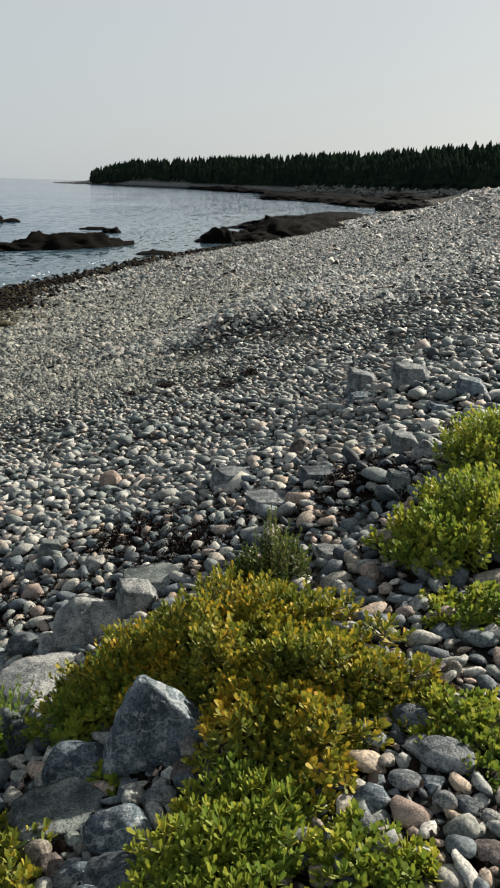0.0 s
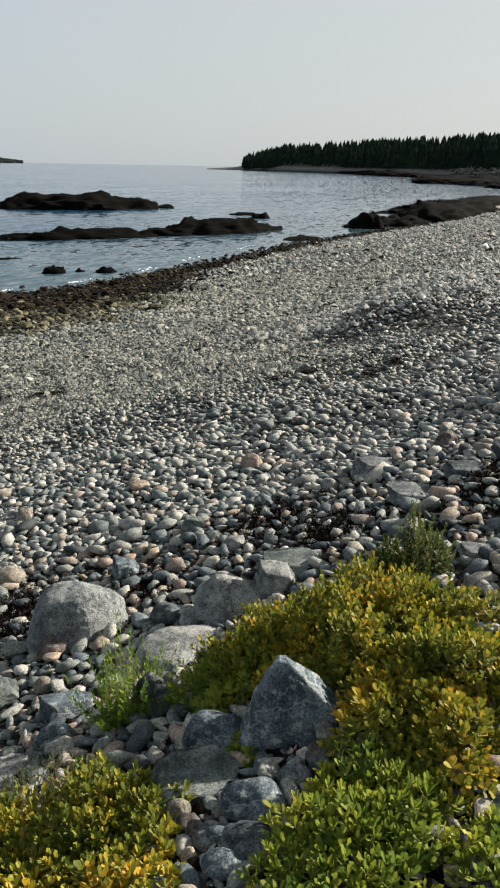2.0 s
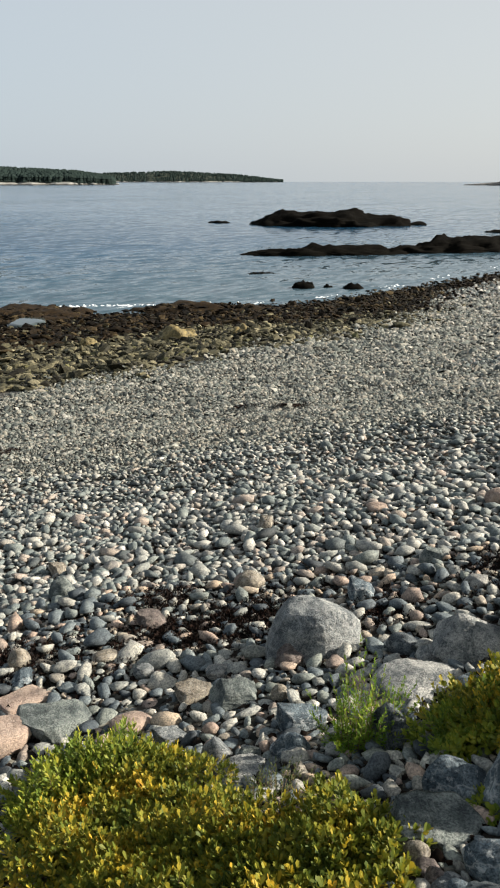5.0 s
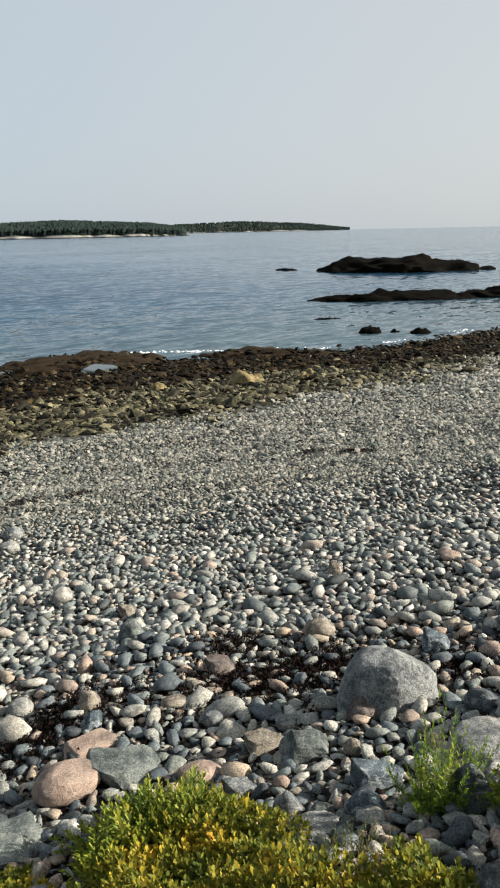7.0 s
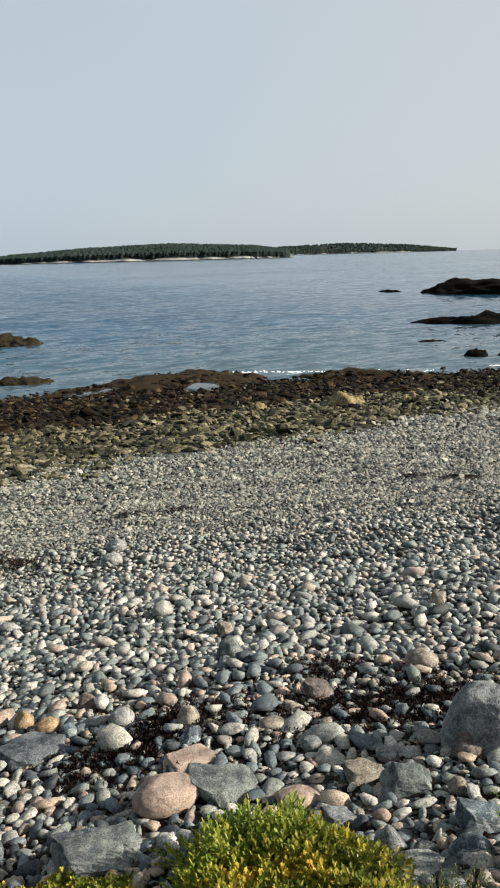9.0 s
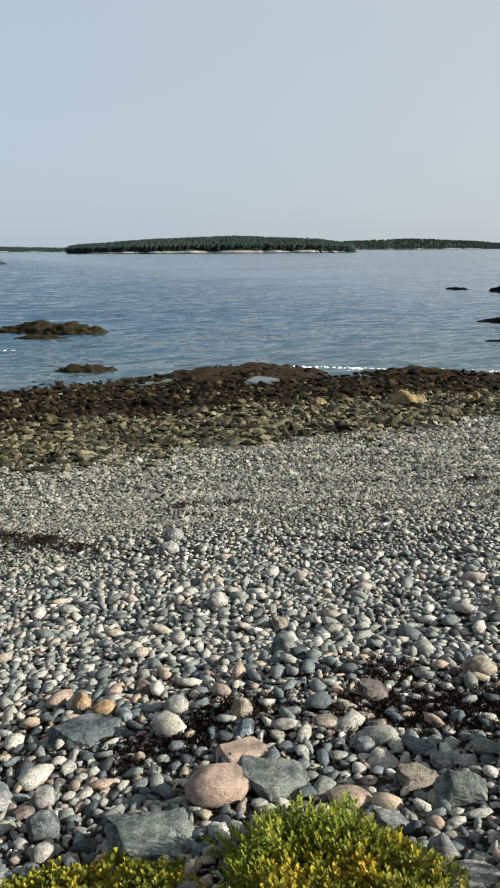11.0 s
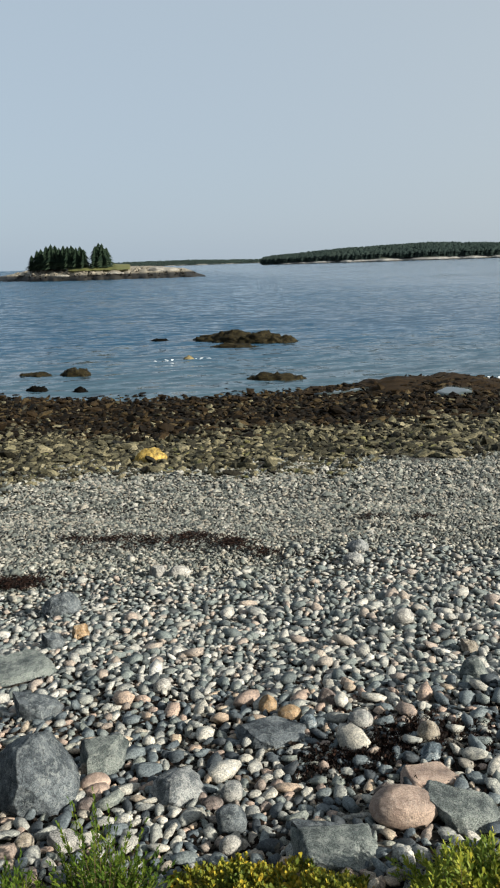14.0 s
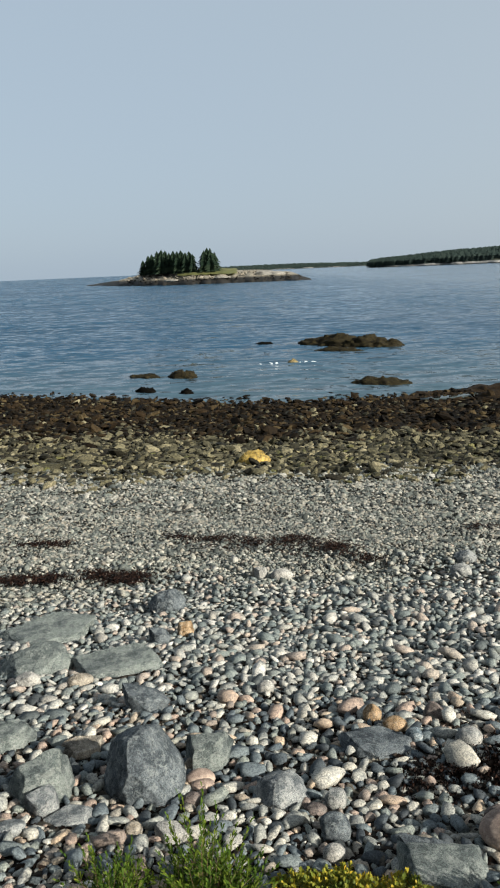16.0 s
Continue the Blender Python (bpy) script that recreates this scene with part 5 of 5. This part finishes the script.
def plant(name, label, style, domes, step=0.0185, leaf=(0.027, 0.0115), count=12, fill=0.5, spread_out=0.4, tuft=0.12):
    """A low plant made of overlapping domes (x, y, radius, height): shoots that rise to the dome, leaved from the tip down."""
    P, T = [], []
    lo_x, hi_x = min(d[0] - d[2] for d in domes), max(d[0] + d[2] for d in domes)
    lo_y, hi_y = min(d[1] - d[2] for d in domes), max(d[1] + d[2] for d in domes)
    tx, ty = covering(lo_x - 0.1, hi_x + 0.1, lo_y - 0.1, hi_y + 0.1, tuft)
    th = prng.uniform(0.72, 1.16, len(tx))
    for cx, cy, r, h in domes:
        r, h = r * 1.04, h * 1.05
        x, y = covering(cx - r, cx + r, cy - r, cy + r, step)
        u = np.hypot(x - cx, y - cy) / (r * (1 + 0.18 * np.sin(5 * np.arctan2(y - cy, x - cx) + cx * 9)))
        x, y, u = x[u < 1], y[u < 1], u[u < 1]
        g = ground_z(x, y) - 0.01
        # each tuft billows out round its own middle, with dark clefts between the tufts
        near = np.argmin((x[:, None] - tx) ** 2 + (y[:, None] - ty) ** 2, 1)
        ox, oy = x - tx[near], y - ty[near]
        w = np.clip(np.hypot(ox, oy) / (0.58 * tuft), 0, 1)
        tall = h * np.sqrt(1 - 0.8 * u ** 2) * prng.uniform(0.86, 1.08, len(x)) * th[near] * (0.2 + 0.88 * np.sqrt(1 - 0.96 * w ** 2))
        lean = spread_out * u * h
        P.append(np.stack([x, y, g], 1))
        T.append(np.stack([x + (x - cx) / r * lean + 0.3 * ox + prng.normal(0, 0.06, len(x)) * h, y + (y - cy) / r * lean + 0.3 * oy + prng.normal(0, 0.06, len(x)) * h, g + tall], 1))
    P, T = np.concatenate(P), np.concatenate(T)
    n = len(P)
    root = tagged(new(name), label, "plant", group="plants on the shingle")
    root.location = (*P.mean(0)[:2], P[:, 2].min())
    shift = np.array(root.location)
    # leaves in a spiral round the upper part of each shoot
    B, Wy, Up, Ln, Wd = [], [], [], [], []
    axis = T - P
    size = np.linalg.norm(axis, axis=1)
    axis /= size[:, None]
    ref = np.tile((0.3, 0.95, 0.1), (n, 1))
    a1 = np.cross(axis, ref)
    a1 /= np.linalg.norm(a1, axis=1)[:, None]
    a2 = np.cross(axis, a1)
    for j in range(count):
        q = 1 - fill * (j / count) ** 0.9 * prng.uniform(0.8, 1.2, n)
        turn = j * 2.4 + prng.uniform(-0.4, 0.4, n)
        out = a1 * np.cos(turn)[:, None] + a2 * np.sin(turn)[:, None]
        open_by = (0.4 + 1.1 * j / count) * prng.uniform(0.8, 1.2, n)
        way = axis * np.cos(open_by)[:, None] + out * np.sin(open_by)[:, None]
        B.append(P + (T - P) * q[:, None])
        Wy.append(way)
        Up.append(axis)
        Ln.append(leaf[0] * prng.uniform(0.7, 1.25, n) * (0.75 + 0.4 * j / count))
        Wd.append(leaf[1] * prng.uniform(0.75, 1.25, n))
    lv, lf = leaf_block(np.concatenate(B), np.concatenate(Wy), np.concatenate(Up), np.concatenate(Ln), np.concatenate(Wd))
    part("foliage", lv - shift, lf, LEAF[style], root)
    w = 0.0014
    sv = np.stack([P + a1 * w, P - a1 * w * 0.5 + a2 * w, P - a1 * w * 0.5 - a2 * w, T], 1).reshape(-1, 3)
    sf = (np.array([(0, 1, 3), (1, 2, 3), (2, 0, 3)])[None] + (np.arange(n) * 4)[:, None, None]).reshape(-1, 3)
    tagged(part("stem", sv - shift, sf, STEM, root), kind="stuff")
    return root


MAT = "low mat of yellowing leafy seaside plants among the stones"
plant("seaside_plant", MAT, "yellow", ((1.98, 0.84, 0.16, 0.19), (2.08, 0.72, 0.16, 0.21), (2.12, 0.6, 0.17, 0.22), (2.1, 0.45, 0.15, 0.17), (2.02, 0.33, 0.14, 0.14), (1.92, 0.68, 0.14, 0.19), (1.95, 0.5, 0.15, 0.2),
                                       (1.86, 0.36, 0.14, 0.18), (1.79, 0.22, 0.15, 0.16), (1.66, 0.24, 0.13, 0.14), (1.58, 0.14, 0.11, 0.11)))
plant("seaside_plant", "low green leafy seaside plant beside the rocks", "green", ((1.81, 0.86, 0.11, 0.14), (1.88, 0.82, 0.11, 0.17)))
plant("seaside_plant", "spreading green leafy plant over the cobbles", "green", ((1.4, 0.27, 0.085, 0.11), (1.29, 0.27, 0.09, 0.1), (1.34, 0.18, 0.09, 0.1), (1.19, 0.27, 0.085, 0.09), (1.22, 0.18, 0.085, 0.08), (1.43, 0.15, 0.06, 0.06)), 0.019, (0.031, 0.0088))
plant("bushy_plant", "upright dark green bushy plant standing on the shingle", "deep", ((2.5, 0.54, 0.085, 0.27), (2.46, 0.47, 0.065, 0.23), (2.5, 0.62, 0.055, 0.22)), 0.0145, (0.019, 0.0075), 30, 0.85, 0.14, 0.06)
plant("seaside_plant", "green leafy mound on the upper beach", "green", ((3.38, -0.12, 0.13, 0.19), (3.52, -0.25, 0.2, 0.26), (3.75, -0.3, 0.2, 0.26)), 0.0195)
plant("seaside_plant", "green leafy mound with yellow tips", "green", ((2.68, 0.04, 0.1, 0.17), (2.52, -0.03, 0.1, 0.13), (2.66, -0.12, 0.15, 0.19), (2.88, -0.18, 0.17, 0.22)), 0.018)
plant("seaside_plant", "small green plant among the pebbles", "green", ((2.22, -0.2, 0.1, 0.1), (2.2, -0.12, 0.07, 0.08)))
plant("seaside_plant", "straggling yellow-green plant over the pebbles", "yellow", ((1.8, 0.06, 0.08, 0.1), (1.8, -0.03, 0.09, 0.065), (1.78, -0.09, 0.075, 0.055), (2.0, 0.07, 0.05, 0.09)), 0.022)
plant("seaside_plant", "small green plant among the pebbles", "green", ((1.71, -0.19, 0.1, 0.065),))
plant("seaside_plant", "low green plant among the pebbles", "green", ((1.3, -0.03, 0.07, 0.05), (1.28, -0.1, 0.06, 0.05)))
plant("feathery_plant", "light green feathery plant beside the boulders", "feather", ((1.7, 1.17, 0.07, 0.38), (1.73, 1.12, 0.05, 0.29), (1.66, 1.2, 0.042, 0.25)), 0.02, (0.02, 0.0045), 40, 0.9, 0.3, 0.05)
plant("seaside_plant", "green leafy mound beside the yellowing plants", "green", ((0.97, 1.8, 0.16, 0.2), (1.1, 1.74, 0.14, 0.2), (0.88, 1.66, 0.1, 0.15)), 0.0185, (0.028, 0.0088))
plant("seaside_plant", MAT, "yellow", ((1.1, 1.64, 0.15, 0.17), (1.15, 1.5, 0.15, 0.14), (0.81, 1.5, 0.21, 0.18), (0.95, 1.28, 0.2, 0.15), (1.04, 1.09, 0.15, 0.14), (0.9, 1.03, 0.16, 0.12), (0.79, 1.24, 0.17, 0.13)), 0.02)
plant("twiggy_plant", "grey-green twiggy plant gone to seed", "dark", ((1.25, 1.12, 0.1, 0.16),), 0.024, (0.014, 0.004), 18, 0.9, 0.7)
plant("seaside_plant", "yellowing leafy plant among the cobbles", "yellow", ((1.2, 0.87, 0.13, 0.12), (1.2, 0.75, 0.1, 0.11), (1.08, 0.8, 0.13, 0.12), (1.05, 0.66, 0.11, 0.1), (0.97, 0.82, 0.13, 0.11), (1.02, 0.95, 0.12, 0.12)))
plant("seaside_plant", "bright yellow leafy plant low on the cobbles", "yellow", ((0.18, 2.14, 0.15, 0.1), (0.36, 2.01, 0.15, 0.1), (0.53, 1.9, 0.13, 0.08)), 0.019)
plant("feathery_plant", "tall green feathery plant on the cobbles", "herb", ((-0.26, 2.22, 0.08, 0.36), (-0.16, 2.21, 0.07, 0.24), (-0.33, 2.22, 0.05, 0.22)), 0.021, (0.027, 0.007), 30, 0.88, 0.4, 0.05)
plant("feathery_plant", "green feathery plant on the cobbles", "herb", ((-0.59, 2.15, 0.06, 0.26), (-0.54, 2.2, 0.045, 0.16)), 0.02, (0.027, 0.007), 26, 0.88, 0.4, 0.05)
plant("seaside_plant", "tiny green plant rooted under a boulder", "green", ((1.55, 0.62, 0.06, 0.04),))


# ---- wrack ----
def wrack(name, x0, y0, x1, y1, width, count, label, up=0.06, fine=1.0):
    """Curled dark scraps of dried seaweed along a line."""
    mids = prng.random(max(3, int(2.4 * math.hypot(x1 - x0, y1 - y0))))
    t = np.clip(np.where(prng.random(count) < 0.85, mids[prng.integers(0, len(mids), count)] + prng.normal(0, 0.035, count), prng.random(count)), -0.1, 1.1)
    x = x0 + (x1 - x0) * t + prng.normal(0, width, count) + 0.5 * width * np.sin(t * 19 + x0)
    y = y0 + (y1 - y0) * t + prng.normal(0, width * 0.8, count) + (0.5 * width + 0.04 * math.dist((x0, y0), (x1, y1))) * (np.sin(t * 11 + x0 * 3) + 0.5 * np.sin(t * 27 + y0))
    z = ground_z(x, y) + up + prng.uniform(-0.012, 0.025, count)
    a = prng.uniform(0, 2 * np.pi, count)
    long, wide = fine * prng.uniform(0.03, 0.1, count), fine * prng.uniform(0.006, 0.02, count)
    vs = []
    for k in range(4):
        s = (k / 3 - 0.5) * long
        bend = 0.25 * long * math.sin(k * 1.7)
        for w in (-0.5, 0.5):
            vs.append(np.stack([x + s * np.cos(a) - (bend + w * wide) * np.sin(a), y + s * np.sin(a) + (bend + w * wide) * np.cos(a), z + 0.007 * np.sin(k * 2.1 + a) + 0.006 * w], 1))
    v = np.stack(vs, 1).reshape(-1, 3)
    f = (np.array([(0, 1, 3, 2), (2, 3, 5, 4), (4, 5, 7, 6)])[None] + (np.arange(count) * 8)[:, None, None]).reshape(-1, 4)
    return tagged(mesh_object(name, v, f, WRACK), label, "seaweed", kind="stuff")


def wrack_along(name, points, width, count, label):
    """Wrack along a bent line."""
    legs = list(zip(points, points[1:]))
    whole = sum(math.dist(a, b) for a, b in legs)
    for a, b in legs:
        wrack(name, *a, *b, width, int(count * math.dist(a, b) / whole), label)


DRY = "dark dried seaweed washed up along the shingle"
for points, width, count in (
        (((-3.35, 8.84), (-2.3, 8.6), (-1.22, 8.63)), 0.13, 1500),
        (((-3.9, 10.6), (-3.0, 11.0)), 0.12, 300),
        (((-1.4, 11.1), (0.43, 10.7), (0.95, 10.2), (1.44, 9.3), (1.85, 8.9)), 0.12, 900),
        (((-0.6, 10.6), (0.6, 10.3), (1.2, 9.6)), 0.28, 500),
        (((3.2, 11.1), (4.35, 10.6)), 0.12, 160),
        (((8.3, 9.85), (9.07, 8.48)), 0.06, 200),
        (((8.15, 4.13), (8.8, 3.67)), 0.05, 160),
        (((7.87, 2.85), (8.74, 2.64)), 0.05, 160)):
    wrack_along("wrack_line", points, width, count, DRY)
for gx, gy, g in WEED_GAPS:
    wrack("wrack_patch", gx - 0.6 * g, gy + 0.3 * g, gx + 0.6 * g, gy - 0.3 * g, 0.5 * g, int(5000 * g), "dark reddish dried seaweed lying between the cobbles", 0.008, 0.32)


# ---- pools and foam ----
def patch(name, x, y, z, long, wide, turn, mat, label):
    """Standing water with an uneven edge, reaching down between the rocks."""
    k = next(seeds)
    n = 28
    vs = [(0, 0, 0.012)]
    for ring, h in ((0.6, 0.01), (1.0, 0.0), (0.98, -0.25)):
        for j in range(n):
            a = 2 * math.pi * j / n
            r = ring * (1 + 0.35 * noise.noise(Vector((math.cos(a) * 1.6, math.sin(a) * 1.6, k * 1.9))))
            vs.append((r * long / 2 * math.cos(a), r * wide / 2 * math.sin(a), h))
    fs = [(0, 1 + j, 1 + (j + 1) % n) for j in range(n)]
    for q in range(2):
        for j in range(n):
            a, b, d, e = 1 + q * n + j, 1 + q * n + (j + 1) % n, 1 + (q + 1) * n + (j + 1) % n, 1 + (q + 1) * n + j
            fs += [(a, e, d), (a, d, b)]
    ob = mesh_object(name, vs, fs, mat)
    ob.matrix_world = pose(x, y, z, 0, 0, turn)
    return tagged(ob, label, kind="structure")


for x, y, z, long, wide, turn in POOLS:
    patch("tide_pool", x, y, z, long, wide, turn, POOL, "small tide pool among the rockweed")


def foam(x, y, long, turn, count):
    """Scraps of foam strewn along a breaking wave."""
    vs, fs, total = [], [], 0
    for _ in range(count):
        s, w = prng.normal(0, 0.3) * long, prng.normal(0, 0.18)
        a = radians(turn)
        px, py = x + s * math.cos(a) - w * math.sin(a), y + s * math.sin(a) + w * math.cos(a)
        r = prng.uniform(0.03, 0.1)
        n = 9
        vs.append((px, py, 0.03 + 0.12 * r))
        for j in range(n):
            q = r * prng.uniform(0.6, 1.3)
            vs.append((px + 1.8 * q * math.cos(2 * math.pi * j / n + a), py + q * math.sin(2 * math.pi * j / n), -0.01))
        fs += [(total, total + 1 + j, total + 1 + (j + 1) % n) for j in range(n)]
        total += n + 1
    return tagged(mesh_object("sea_foam", vs, fs, FOAM), "white foam on the sea where it breaks over rocks", kind="structure")


for x, y, long, turn, count in ((1.9, 53.1, 1.5, 4, 8), (4.3, 53.2, 1.0, 6, 5), (22.6, 35.7, 4.2, -38, 42), (19.8, 37.6, 2.0, -20, 24), (28.0, 32.2, 2.0, -38, 7), (33.0, 31.0, 2.6, 0, 10), (40.0, 31.2, 3.4, 4, 12), (47.0, 32.2, 4.0, 8, 10),
                                (56.0, 33.2, 4.0, 6, 7), (26.0, 33.4, 1.6, -30, 5)):
    foam(x, y, long, turn, count)
